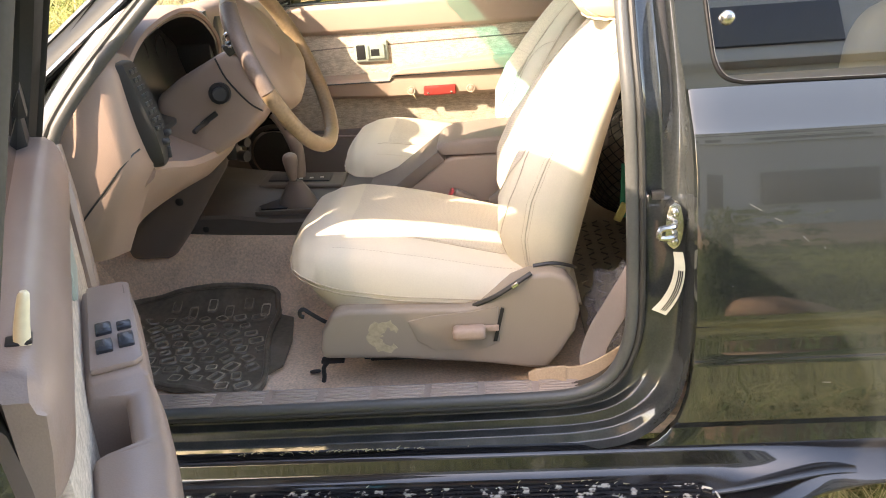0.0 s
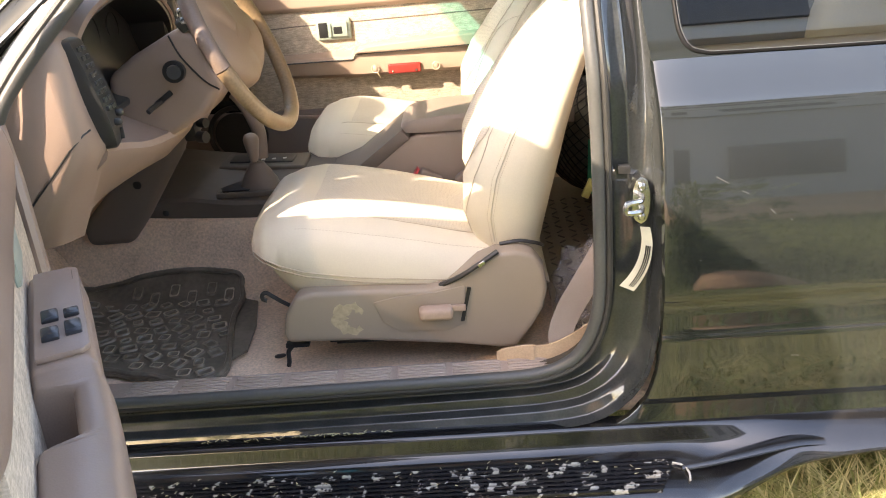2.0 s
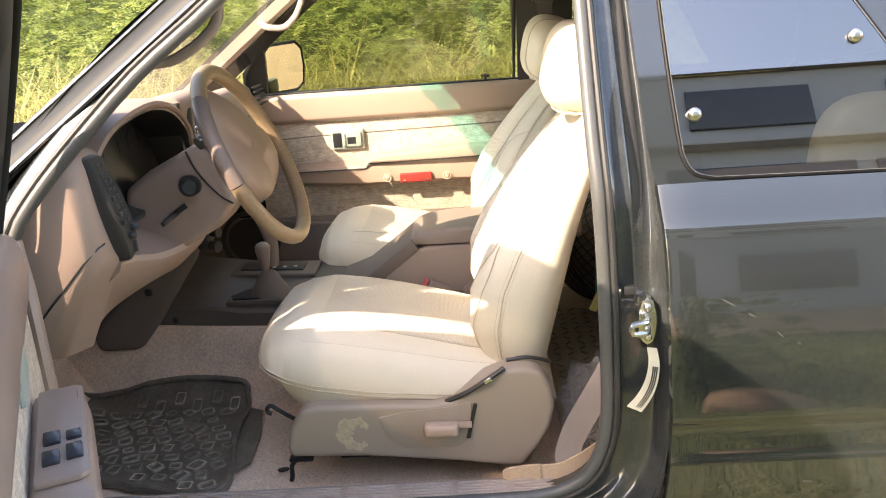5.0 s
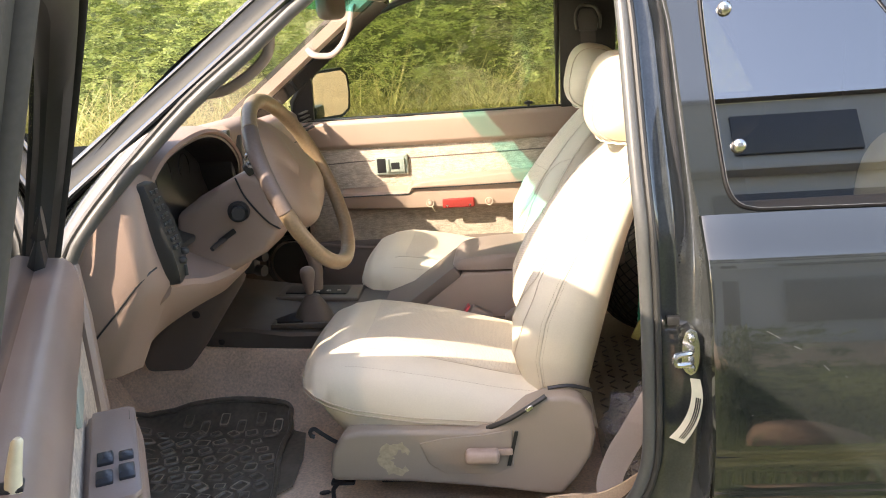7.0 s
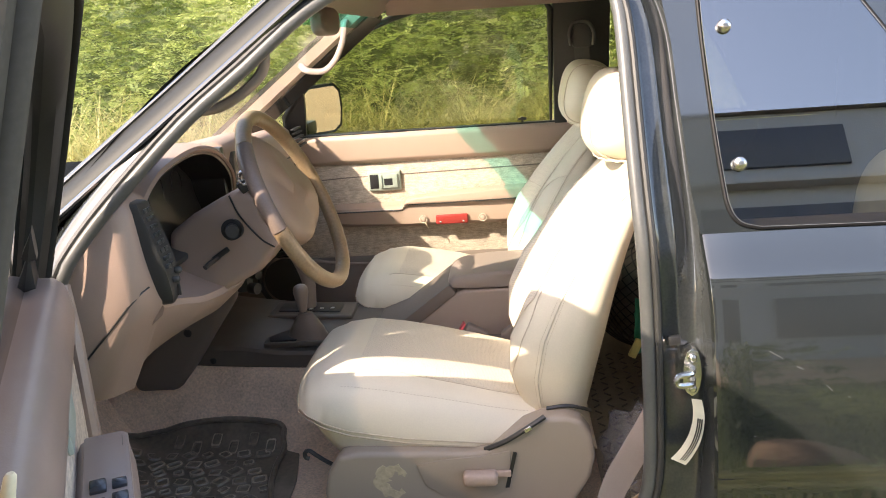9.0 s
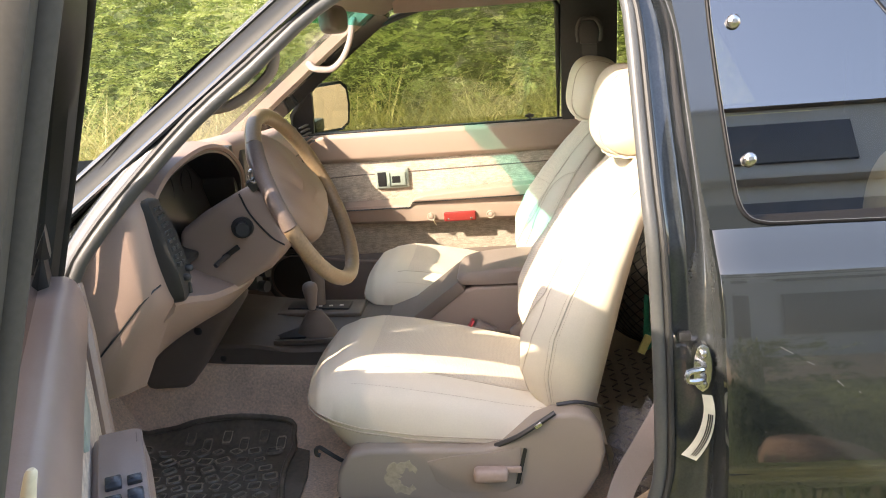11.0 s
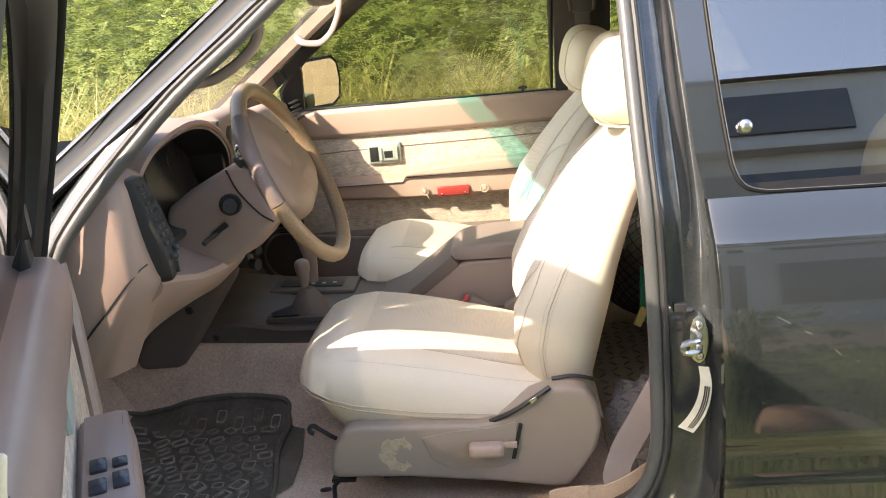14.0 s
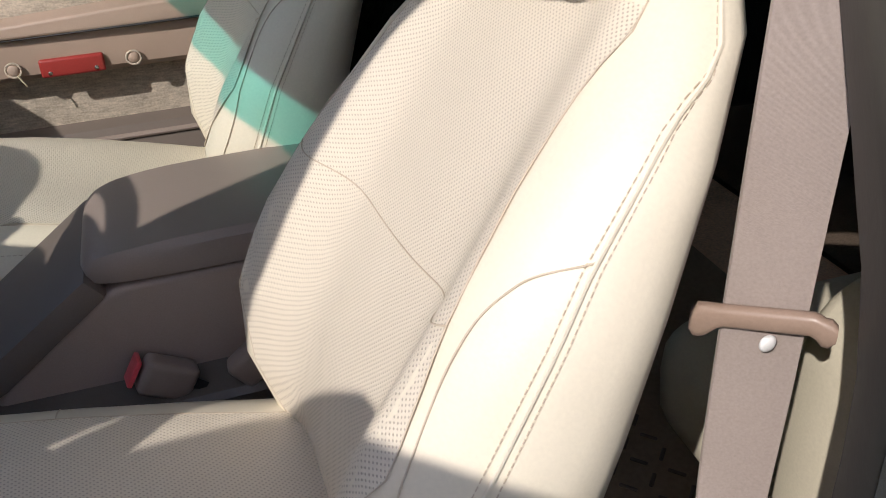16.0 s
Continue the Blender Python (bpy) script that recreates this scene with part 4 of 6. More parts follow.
    patch += [(-0.092 + (0.017 + rg.uniform(-0.007, 0.007)) * math.cos(a), 0.738 + (0.019 + rg.uniform(-0.006, 0.006)) * math.sin(a)) for a in arc[::-1]]
    part("worn_patch", prism(patch, 1.6612, 1.664, "y", 0), material("flaked_plastic", (0.46, 0.38, 0.26), 0.8, vary=0.3), sh, "flaked bare patch")
    part("hem_strap", tube([(0.085, 1.672, 0.798), (0.13, 1.660, 0.822), (0.175, 1.658, 0.851), (0.205, 1.664, 0.868)], 0.0055, 6, False, 0.5, 3), DARK, st, "black hem of the seat cover")
    part("hem_strap", tube([(0.21, 1.70, 0.868), (0.25, 1.70, 0.872), (0.285, 1.705, 0.862), (0.298, 1.72, 0.85)], 0.004, 6, False, 0.5, 3), DARK, st)
    part("clip", box((0.172, 1.650, 0.849), (0.016, 0.004, 0.008), 0.001, 1, pose(0, 0, 0, 0, -35, 0)), CHROME, st)
    part("seat_frame", box((0.02, yc, 0.735), (0.46, 0.40, 0.08), 0.01), DARK, st)
    for y in (1.80, 2.08):
        part("track", join(box((0.04, y, 0.632), (0.40, 0.035, 0.03), 0.004), box((-0.15, y, 0.665), (0.05, 0.03, 0.09), 0.004)), DARK, st, "black steel seat track")
    part("track_foot", join(box((-0.225, 1.705, 0.668), (0.05, 0.02, 0.008), 0.002), tube([(-0.235, 1.70, 0.668), (-0.246, 1.697, 0.655), (-0.247, 1.695, 0.635), (-0.250, 1.694, 0.622)], 0.005, 8, smooth=3)), DARK, st)
    part("slide_bar", tube([(-0.215, 1.715, 0.745), (-0.238, 1.705, 0.765), (-0.260, 1.70, 0.785), (-0.272, 1.70, 0.794), (-0.281, 1.70, 0.789), (-0.280, 1.70, 0.779), (-0.273, 1.70, 0.776)], 0.0045, 8, smooth=4), DARK, st)
    return st


SEAMTAN = material("seam_thread", (0.53, 0.445, 0.335), 0.7)
TANPINK = material("pinkish_plastic", (0.42, 0.31, 0.25), 0.5)


def perforated():
    m = material("perforated_leatherette", (0.69, 0.622, 0.505), 0.5, vary=0.05, grain=350, bump=0.1)
    nt = m.node_tree
    b = nt.nodes["Principled BSDF"]
    co = nt.nodes.new("ShaderNodeTexCoord")
    sep = nt.nodes.new("ShaderNodeSeparateXYZ")
    nt.links.new(co.outputs["Object"], sep.inputs[0])

    def calc(op, a, b=None, c=None):
        n = nt.nodes.new("ShaderNodeMath")
        n.operation = op
        for i, q in enumerate((a, b, c)):
            if q is None:
                continue
            if isinstance(q, (int, float)):
                n.inputs[i].default_value = q
            else:
                nt.links.new(q, n.inputs[i])
        return n.outputs[0]

    # small holes in straight rows, four millimetres apart
    up = calc("MULTIPLY_ADD", sep.outputs["Z"], 0.6, sep.outputs["X"])
    rows_ = calc("SINE", calc("MULTIPLY", up, 2 * math.pi / 0.0048))
    cols_ = calc("SINE", calc("MULTIPLY", sep.outputs["Y"], 2 * math.pi / 0.0046))
    dots = calc("MULTIPLY", rows_, cols_)
    mr = nt.nodes.new("ShaderNodeMapRange")
    mr.inputs["From Min"].default_value, mr.inputs["From Max"].default_value = 0.35, 0.75
    mr.inputs["To Min"].default_value, mr.inputs["To Max"].default_value = 1.0, 0.0
    nt.links.new(dots, mr.inputs["Value"])
    bp = nt.nodes.new("ShaderNodeBump")
    bp.inputs["Strength"].default_value, bp.inputs["Distance"].default_value = 0.7, 0.0007
    nt.links.new(mr.outputs[0], bp.inputs["Height"])
    nt.links.new(bp.outputs[0], b.inputs["Normal"])
    src = b.inputs["Base Color"].links[0].from_socket
    hole = nt.nodes.new("ShaderNodeMix")
    hole.data_type = "RGBA"
    hole.inputs["A"].default_value = (0.30, 0.25, 0.19, 1)
    fill = calc("MULTIPLY_ADD", mr.outputs[0], 0.55, 0.45)
    nt.links.new(fill, hole.inputs["Factor"])
    nt.links.new(src, hole.inputs["B"])
    nt.links.new(hole.outputs["Result"], b.inputs["Base Color"])
    return m


PERF = perforated()
driver_seat = seat()
pax = copy_thing(driver_seat, Matrix.Translation((0.0, 1.925 + 0.74, 0.588)))
tagged(pax, "cream leatherette passenger seat beside the console", "car seat", "front seats")

# ---- dashboard ----
dash = thing("dashboard", "tan moulded dashboard with a dark instrument cluster", "dashboard", (-0.7, MID, 1.0))
secs = []
# y, top rear lip (x, z), face foot (x, z)
for y, cx, cz, fx, fz, bx, bz in [(1.575, -0.545, 1.335, -0.535, 1.15, -0.66, 0.99), (1.60, -0.520, 1.350, -0.512, 1.15, -0.63, 0.965), (1.66, -0.520, 1.350, -0.500, 1.14, -0.60, 0.96), (1.672, -0.525, 1.352, -0.505, 1.14, -0.60, 0.96), (1.69, -0.60, 1.352, -0.605, 1.12, -0.61, 0.98), (1.74, -0.61, 1.366, -0.615, 1.12, -0.61, 0.98), (1.90, -0.61, 1.388, -0.615, 1.12, -0.61, 1.0),
                                  (2.05, -0.61, 1.384, -0.615, 1.12, -0.61, 1.0), (2.12, -0.60, 1.380, -0.605, 1.11, -0.60, 1.0), (2.14, -0.525, 1.380, -0.54, 1.10, -0.58, 1.0), (2.16, -0.515, 1.382, -0.54, 1.10, -0.58, 1.0), (2.25, -0.505, 1.384, -0.55, 1.02, -0.6, 0.98), (2.36, -0.512, 1.378, -0.55, 1.01, -0.6, 0.98), (2.46, -0.55, 1.335, -0.55, 1.0, -0.62, 0.98), (2.60, -0.56, 1.335, -0.53, 1.10, -0.60, 0.99), (2.95, -0.57, 1.325, -0.54, 1.10, -0.62, 0.99), (3.06, -0.59, 1.31, -0.56, 1.12, -0.66, 1.0), (3.09, -0.62, 1.29, -0.60, 1.14, -0.68, 1.02)]:
    e = 0.13 if y < 1.59 or y > 3.08 else 0.09 if y < 1.62 or y > 3.04 else 0.04 if y < 1.67 else 0.0
    secs.append([(-1.0, y, 1.20 - e), (-0.85, y, 1.27 - e), (-0.70, y, cz - 0.025 - e), (cx - 0.06, y, cz - 0.002 - e * 0.25), (cx - 0.015, y, cz), (cx, y, cz - 0.012), (cx + 0.004, y, cz - 0.03), (fx - 0.004, y, fz + 0.06), (fx, y, fz), (fx - 0.03, y, fz - 0.04), (bx, y, bz), (bx - 0.08, y, bz - 0.01), (-1.0, y, 1.0)])
body = part("dash_body", loft(crom(secs, 3)), DASHTAN, dash, "tan padded dash body", 50)
part("panel_gap", tube([(-0.640, 1.575, 1.048), (-0.619, 1.5745, 1.070), (-0.582, 1.5745, 1.107), (-0.537, 1.5745, 1.154), (-0.516, 1.5965, 1.176), (-0.510, 1.6145, 1.180)], 0.0022, 5), DARK, body)
BLACKFACE = material("cluster_black", (0.040, 0.043, 0.044), 0.28, grain=500, bump=0.1, spec=0.5)
part("cluster_panel", prism([(-0.62, 1.16), (-0.560, 1.16), (-0.590, 1.27), (-0.600, 1.385), (-0.62, 1.385)], 1.685, 2.14, "y", 0.004), BLACKFACE, dash, "dark instrument cluster")
part("cluster_cheek", box((-0.572, 1.692, 1.245), (0.075, 0.016, 0.17), 0.004), BLACKFACE, dash)
part("cluster_cheek", box((-0.558, 2.124, 1.275), (0.092, 0.022, 0.19), 0.004), BLACKFACE, dash)
part("centre_vent", box((-0.530, 2.235, 1.300), (0.05, 0.13, 0.11), 0.014, 3), BLACKFACE, dash, "black centre air vent")
part("cluster_shelf", prism([(-0.60, 1.150), (-0.525, 1.168), (-0.522, 1.182), (-0.545, 1.190), (-0.60, 1.215)], 1.680, 2.135, "y", 0.005), BLACKFACE, dash)
for y, r in ((1.80, 0.028), (1.90, 0.042), (2.02, 0.030)):
    part("gauge_ring", tube([(-0.5925, y + r * math.cos(a), 1.305 + r * math.sin(a)) for a in np.linspace(0, 2 * math.pi, 28, endpoint=False)], 0.0016, 6, True), DARK, dash)
hood = crom([(-0.530, 1.690, 1.318), (-0.526, 1.712, 1.338), (-0.520, 1.759, 1.363), (-0.510, 1.800, 1.378), (-0.500, 1.855, 1.389), (-0.490, 1.915, 1.392), (-0.485, 1.985, 1.380), (-0.486, 2.053, 1.353), (-0.490, 2.113, 1.312), (-0.50, 2.145, 1.27), (-0.508, 2.15, 1.235)], 3)
secs, liner = [], []
for i, p in enumerate(hood):
    a, b = hood[max(0, i - 1)], hood[min(len(hood) - 1, i + 1)]
    d = Vector((b[1] - a[1], b[2] - a[2])).normalized()
    n = Vector((-d.y, d.x))
    q = lambda dx, off: (p[0] + dx, p[1] + n.x * off, p[2] + n.y * off)
    secs.append([q(-0.10, -0.004), q(0.0, -0.005), q(0.004, 0.0), q(0.0, 0.007), q(-0.03, 0.015), q(-0.10, 0.017)])
    liner.append([q(-0.11, -0.012), q(-0.005, -0.011), q(-0.003, -0.0055), q(-0.11, -0.0045)])
part("cluster_hood", loft(secs), DASHTAN, dash, "arched tan hood over the instruments")
part("hood_liner", loft(liner), BLACKFACE, dash, "black lining inside the hood")
VENTGREY = material("dark_grey_plastic", (0.034, 0.035, 0.036), 0.45, grain=500, bump=0.15)
vent = part("vent_panel", loft([[(x - 0.004, y0, z), (x + 0.004, y0 + 0.004, z), (x + 0.006, (y0 + y1) / 2, z), (x + 0.004, y1 - 0.004, z), (x - 0.004, y1, z), (x - 0.033, y1, z), (x - 0.033, y0, z)] for x, y0, y1, z in ((x + 0.004, y0 + 0.014, y1 + 0.014, z) for x, y0, y1, z in crom([(-0.520, 1.600, 1.632, 1.340), (-0.514, 1.592, 1.645, 1.334), (-0.508, 1.594, 1.655, 1.31), (-0.495, 1.602, 1.668, 1.25), (-0.488, 1.612, 1.675, 1.20), (-0.487, 1.622, 1.672, 1.16), (-0.492, 1.632, 1.664, 1.140), (-0.50, 1.642, 1.655, 1.132)], 3))]), VENTGREY, dash, "dark grey panel with an air vent and switches")
GREY = material("grey_plastic", (0.045, 0.047, 0.047), 0.5)
for k in range(8):
    z = 1.320 - k * 0.0155
    for dy in (-0.0085, 0.0085):
        part("vent_slot", box((-0.5035 + 0.0033 * k, 1.636 + 0.0020 * k + dy, z), (0.0105, 0.0135, 0.0085), 0.001, 1), BLACKFACE, vent)
for y, z in ((1.640, 1.182), (1.655, 1.196)):
    part("switch_knob", blob((-0.474, y + 0.014, z), (0.009, 0.007, 0.007), 0.8, 12, 8), GREY, vent)
part("thumb_wheel", box((-0.476, 1.666, 1.158), (0.008, 0.005, 0.022), 0.002, 2), GREY, vent)
part("dash_vent", join(*[box((-0.545 + 0.004 * k, 2.99, 1.315 - k * 0.014), (0.012, 0.10, 0.005), 0.001, 1) for k in range(5)]), DARK, dash)
part("glovebox_gap", tube([(-0.549, 2.62, 1.235), (-0.5515, 2.93, 1.232), (-0.5415, 2.95, 1.14)], 0.0025, 5), DARK, dash)
part("radio_panel", box((-0.56, 2.40, 1.15), (0.06, 0.24, 0.26), 0.012), DARK, dash, "dark radio and heater panel")
secs = []
for y, xl, zl in [(1.655, -0.505, 1.13), (1.70, -0.488, 1.122), (1.76, -0.468, 1.106), (1.84, -0.452, 1.098), (1.93, -0.446, 1.092), (2.02, -0.452, 1.098), (2.09, -0.475, 1.115), (2.13, -0.505, 1.13)]:
    secs.append([(-0.55, y, 1.15), (xl - 0.02, y, zl + 0.014), (xl - 0.004, y, zl + 0.008), (xl, y, zl - 0.004), (xl - 0.006, y, zl - 0.018), (xl - 0.05, y, zl - 0.055), (-0.59, y, 1.0), (-0.62, y, 1.05)])
part("knee_panel", loft(crom(secs, 4)), DASHTAN, dash, "tan knee panel curving under the column")

# ---- steering ----
column = thing("steering_column", "tan steering column shroud with stalks", "steering column", (-0.45, 1.93, 1.2))
part("shroud", prism([(-0.56, 1.225), (-0.505, 1.262), (-0.40, 1.312), (-0.362, 1.30), (-0.325, 1.190), (-0.375, 1.132), (-0.485, 1.078), (-0.58, 1.09)], 1.853, 2.015, "y", 0.026, 4), DASHTAN, column, "tan two-piece shroud")
part("shroud_gap", tube([(-0.418, 1.8525, 1.300), (-0.40, 1.8515, 1.255), (-0.362, 1.8515, 1.205), (-0.335, 1.853, 1.185)], 0.0019, 5, smooth=4), DARK, column)
part("ignition_collar", tube([(-0.418, 1.86, 1.228), (-0.418, 1.840, 1.230)], 0.0225, 18), DARK, column)
part("ignition", tube([(-0.418, 1.842, 1.230), (-0.398, 1.785, 1.239), (-0.396, 1.779, 1.2395)], 0.0135, 16), DARK, column, "black ignition knob")
part("stalk_slot", box((-0.452, 1.851, 1.176), (0.044, 0.006, 0.012), 0.003, 2, pose(0, 0, 0, 0, -32, 0)), DARK, column)
part("stalk", tube([(-0.455, 1.86, 1.172), (-0.472, 1.825, 1.162), (-0.476, 1.815, 1.158)], 0.0055, 8), DARK, column)
part("key_housing", box((-0.385, 1.865, 1.318), (0.03, 0.03, 0.026), 0.006, 2, pose(0, 0, 0, 0, -30, 20)), DARK, column)
part("key_ring", tube([(-0.382 + 0.010 * math.cos(a), 1.852, 1.335 + 0.013 * math.sin(a)) for a in np.linspace(0, 2 * math.pi, 16, endpoint=False)], 0.004, 6, True), CHROME, column)
part("lower_shaft", tube([(-0.55, 1.95, 1.1), (-0.85, 1.98, 0.85)], 0.03, 12), DARK, column)

wheel_pose = pose(-0.302, 1.945, 1.268) @ Matrix((( 0.0, -0.40, 0.917, 0), (1, 0, 0, 0), (0, 0.917, 0.40, 0), (0, 0, 0, 1)))
# local frame: X across the cab, Y up the wheel's plane, Z along the column toward the driver
steer = thing("steering_wheel", "worn tan leather and wood steering wheel", "steering wheel", (-0.302, 1.945, 1.268))


def rim_arc(a0, a1, r, mat, label):
    pts = [wheel_pose @ Vector((0.196 * math.cos(a), 0.196 * math.sin(a), 0.0)) for a in np.linspace(a0, a1, max(6, int(abs(a1 - a0) * 8)))]
    return part("rim", tube(pts, r, 12, False), mat, steer, label)


WOOD = material("tan_leather_rim", (0.29, 0.20, 0.12), 0.32, vary=0.25, grain=180, bump=0.2, scale=12, stains=0.4, stain_color=(0.22, 0.15, 0.09))
GRIP = material("worn_taupe_leather", (0.20, 0.15, 0.125), 0.42, vary=0.15, grain=300, bump=0.3)
rim_arc(radians(-75), radians(85), 0.0165, WOOD, "pale tan rim section")
rim_arc(radians(85), radians(132), 0.0165, WOOD, "pale tan rim section")
rim_arc(radians(132), radians(188), 0.0172, GRIP, "darker worn leather grip")
rim_arc(radians(188), radians(286), 0.0165, WOOD, "pale tan rim section")
HUBM = material("hub_pad", (0.30, 0.215, 0.165), 0.42, vary=0.07, grain=500, bump=0.2)


def lobe(a):
    """The pad's reach from its centre: broad at the top, with wings that run out to the rim."""
    return lerp_table(math.degrees(a) % 360, [(0, 0.184), (10, 0.180), (22, 0.164), (36, 0.154), (60, 0.152), (82, 0.158), (98, 0.172), (110, 0.178), (122, 0.166), (134, 0.124), (148, 0.104), (170, 0.097), (200, 0.093), (230, 0.090), (256, 0.092), (282, 0.099), (305, 0.112), (320, 0.130), (336, 0.156), (350, 0.180), (360, 0.184)])


pad = []
for sc, dz in [(0.55, -0.045), (0.90, -0.035), (1.0, -0.018), (0.985, -0.004), (0.93, 0.006), (0.80, 0.016), (0.55, 0.024), (0.2, 0.028)]:
    pad.append([wheel_pose @ Vector((lobe(a) * sc * math.cos(a), lobe(a) * sc * math.sin(a), dz - 0.022 + 0.012 * max(0.0, lobe(a) - 0.12) / 0.06)) for a in np.linspace(0, 2 * math.pi, 72, endpoint=False)])
hub = part("hub_pad", loft(crom(pad, 2)), HUBM, steer, "tan airbag hub pad")
part("emblem", tube([wheel_pose @ Vector((0.016 * math.cos(a), 0.010 * math.sin(a) + 0.005, 0.0055)) for a in np.linspace(0, 2 * math.pi, 24, endpoint=False)], 0.002, 6, True), HUBM, hub)
part("pad_gap", tube([wheel_pose @ Vector((lobe(a) * 1.0 * math.cos(a), lobe(a) * 1.0 * math.sin(a), -0.046)) for a in np.linspace(radians(140), radians(320), 40)], 0.003, 5), DARK, steer)
part("boss", tube([wheel_pose @ Vector((0, 0, -0.03)), wheel_pose @ Vector((0, 0, -0.10))], 0.05, 18), BROWN, steer)

# ---- centre console ----
console = thing("centre_console", "dark taupe centre console with an armrest box", "console", (-0.2, 2.34, 0.6))
tun = [[(x, MID + sg * (0.175 + w), 0.592 + (top - 0.592) * h) for sg, w, h in [(-1, 0.15, 0.0), (-1, 0.10, 0.04), (-1, 0.055, 0.18), (-1, 0.02, 0.5), (-1, 0.003, 0.82), (-1, -0.012, 0.97), (-1, -0.03, 1.0), (1, -0.03, 1.0), (1, -0.012, 0.97), (1, 0.003, 0.82), (1, 0.02, 0.5), (1, 0.055, 0.18), (1, 0.10, 0.04), (1, 0.15, 0.0)]] for x, top in [(-0.95, 0.84), (-0.7, 0.80), (-0.3, 0.775), (0.28, 0.76)]]
part("tunnel", loft(crom(tun, 4)), CARPET, console, "carpeted transmission tunnel")
base = []
for x, zs, zt in [(-0.69, 0.84, 0.90), (-0.64, 0.842, 0.885), (-0.56, 0.84, 0.872), (-0.49, 0.828, 0.862), (-0.45, 0.822, 0.856), (-0.30, 0.818, 0.850), (-0.12, 0.815, 0.845), (0.2, 0.815, 0.84)]:
    base.append([(x, 2.192, 0.765), (x, 2.190, zs - 0.008), (x, 2.196, zs), (x, 2.30, (zs + zt) / 2 + 0.012), (x, 2.36, zt), (x, 2.50, zt), (x, 2.51, zt - 0.01), (x, 2.51, 0.765)])
CONSOLEDARK = material("charcoal_taupe_plastic", (0.108, 0.091, 0.077), 0.42, vary=0.12, grain=600, bump=0.2, stains=0.3, scale=10, stain_color=(0.17, 0.145, 0.12))
cb = part("console_base", loft(base), CONSOLEDARK, console, "dark taupe console base", 30)
part("screw", blob((-0.634, 2.190, 0.806), (0.009, 0.003, 0.009), 1.0, 14, 6), DARK, cb)
part("side_panel", prism([(-0.83, 0.745), (-0.72, 0.745), (-0.665, 0.81), (-0.60, 0.90), (-0.545, 0.975), (-0.51, 1.06), (-0.60, 1.10), (-0.70, 0.95), (-0.77, 0.87), (-0.84, 0.80)], 2.135, 2.20, "y", 0.026, 4), BROWN, console, "dark lower panel beside the pedals")
part("screw", blob((-0.668, 2.1335, 0.905), (0.011, 0.003, 0.011), 1.0, 14, 6), DARK, console)
part("lower_switch", join(box((-0.505, 2.14, 1.035), (0.03, 0.05, 0.05), 0.008), tube([(-0.485, 2.12, 1.02), (-0.465, 2.11, 1.02)], 0.014, 12), tube([(-0.485, 2.14, 1.05), (-0.465, 2.13, 1.05)], 0.012, 12)), DARK, console)
part("gate_plinth", box((-0.408, 2.410, 0.852), (0.235, 0.120, 0.026), 0.006, 3, pose(0, 0, 0, 0, 3, 0)), CONSOLEDARK, console)
part("boot_surround", join(*[box((-0.405 + dx, 2.265 + dy, 0.836), s, 0.004, 2) for dx, dy, s in ((0.0, -0.056, (0.19, 0.012, 0.014)), (0.0, 0.056, (0.19, 0.012, 0.014)), (-0.09, 0.0, (0.012, 0.10, 0.014)), (0.09, 0.0, (0.012, 0.10, 0.014)))]), CONSOLEDARK, console)
gate = part("gate", box((-0.415, 2.415, 0.864), (0.175, 0.07, 0.012), 0.004, 2, pose(0, 0, 0, 0, 3, 0)), DARK, console, "black selector gate")
for k in range(5):
    part("gate_mark", box((-0.47 + 0.03 * k, 2.392, 0.8712), (0.010, 0.008, 0.002), 0, 1), material("mark_white", (0.6, 0.6, 0.58), 0.6), gate)
part("tray", box((-0.44, 2.265, 0.8405), (0.12, 0.07, 0.010), 0.004, 2, pose(0, 0, 0, 6, 0, 0)), DARK, console)
boot = [[(-0.395 + r * math.cos(a) * 1.15, 2.265 + r * 0.8 * math.sin(a), z) for a in np.linspace(0, 2 * math.pi, 20, endpoint=False)] for z, r in [(0.828, 0.050), (0.838, 0.049), (0.848, 0.043), (0.857, 0.041), (0.870, 0.034), (0.884, 0.027), (0.894, 0.020), (0.902, 0.017), (0.904, 0.012)]]
short = part("short_lever", tube([(-0.395, 2.265, 0.88), (-0.40, 2.265, 0.94)], 0.006, 10), DARK, console)
part("boot", loft(boot), BROWN, short, "soft taupe boot")
part("lever_knob", loft([[(-0.401 + r * math.cos(a), 2.265 + r * math.sin(a), z) for a in np.linspace(0, 2 * math.pi, 20, endpoint=False)] for z, r in crom([(0.905, 0.009), (0.915, 0.012), (0.94, 0.0165), (0.962, 0.020), (0.975, 0.0165), (0.981, 0.006)], 3)]), TAUPE, short, "rounded taupe knob")
sel = part("selector_lever", tube([(-0.42, 2.415, 0.86), (-0.415, 2.415, 0.93), (-0.418, 2.41, 0.965), (-0.432, 2.405, 1.01), (-0.452, 2.40, 1.05), (-0.462, 2.40, 1.062)], 0.019, 12, False, 0.9, 4), TAUPE, console, "taupe gear selector with a side button")
part("button", blob((-0.430, 2.388, 1.02), (0.008, 0.006, 0.008), 0.9, 12, 6), CHROME, sel)
BOXTAUPE = material("box_taupe_plastic", (0.37, 0.29, 0.245), 0.42, vary=0.1, grain=600, bump=0.2, stains=0.15)
boxb = part("storage_box", prism([(-0.15, 0.78), (-0.125, 0.848), (0.0, 0.938), (0.03, 0.950), (0.335, 0.953), (0.335, 0.70), (-0.10, 0.70)], 2.243, 2.447, "y", 0.010, 3), BOXTAUPE, console, "taupe storage box")
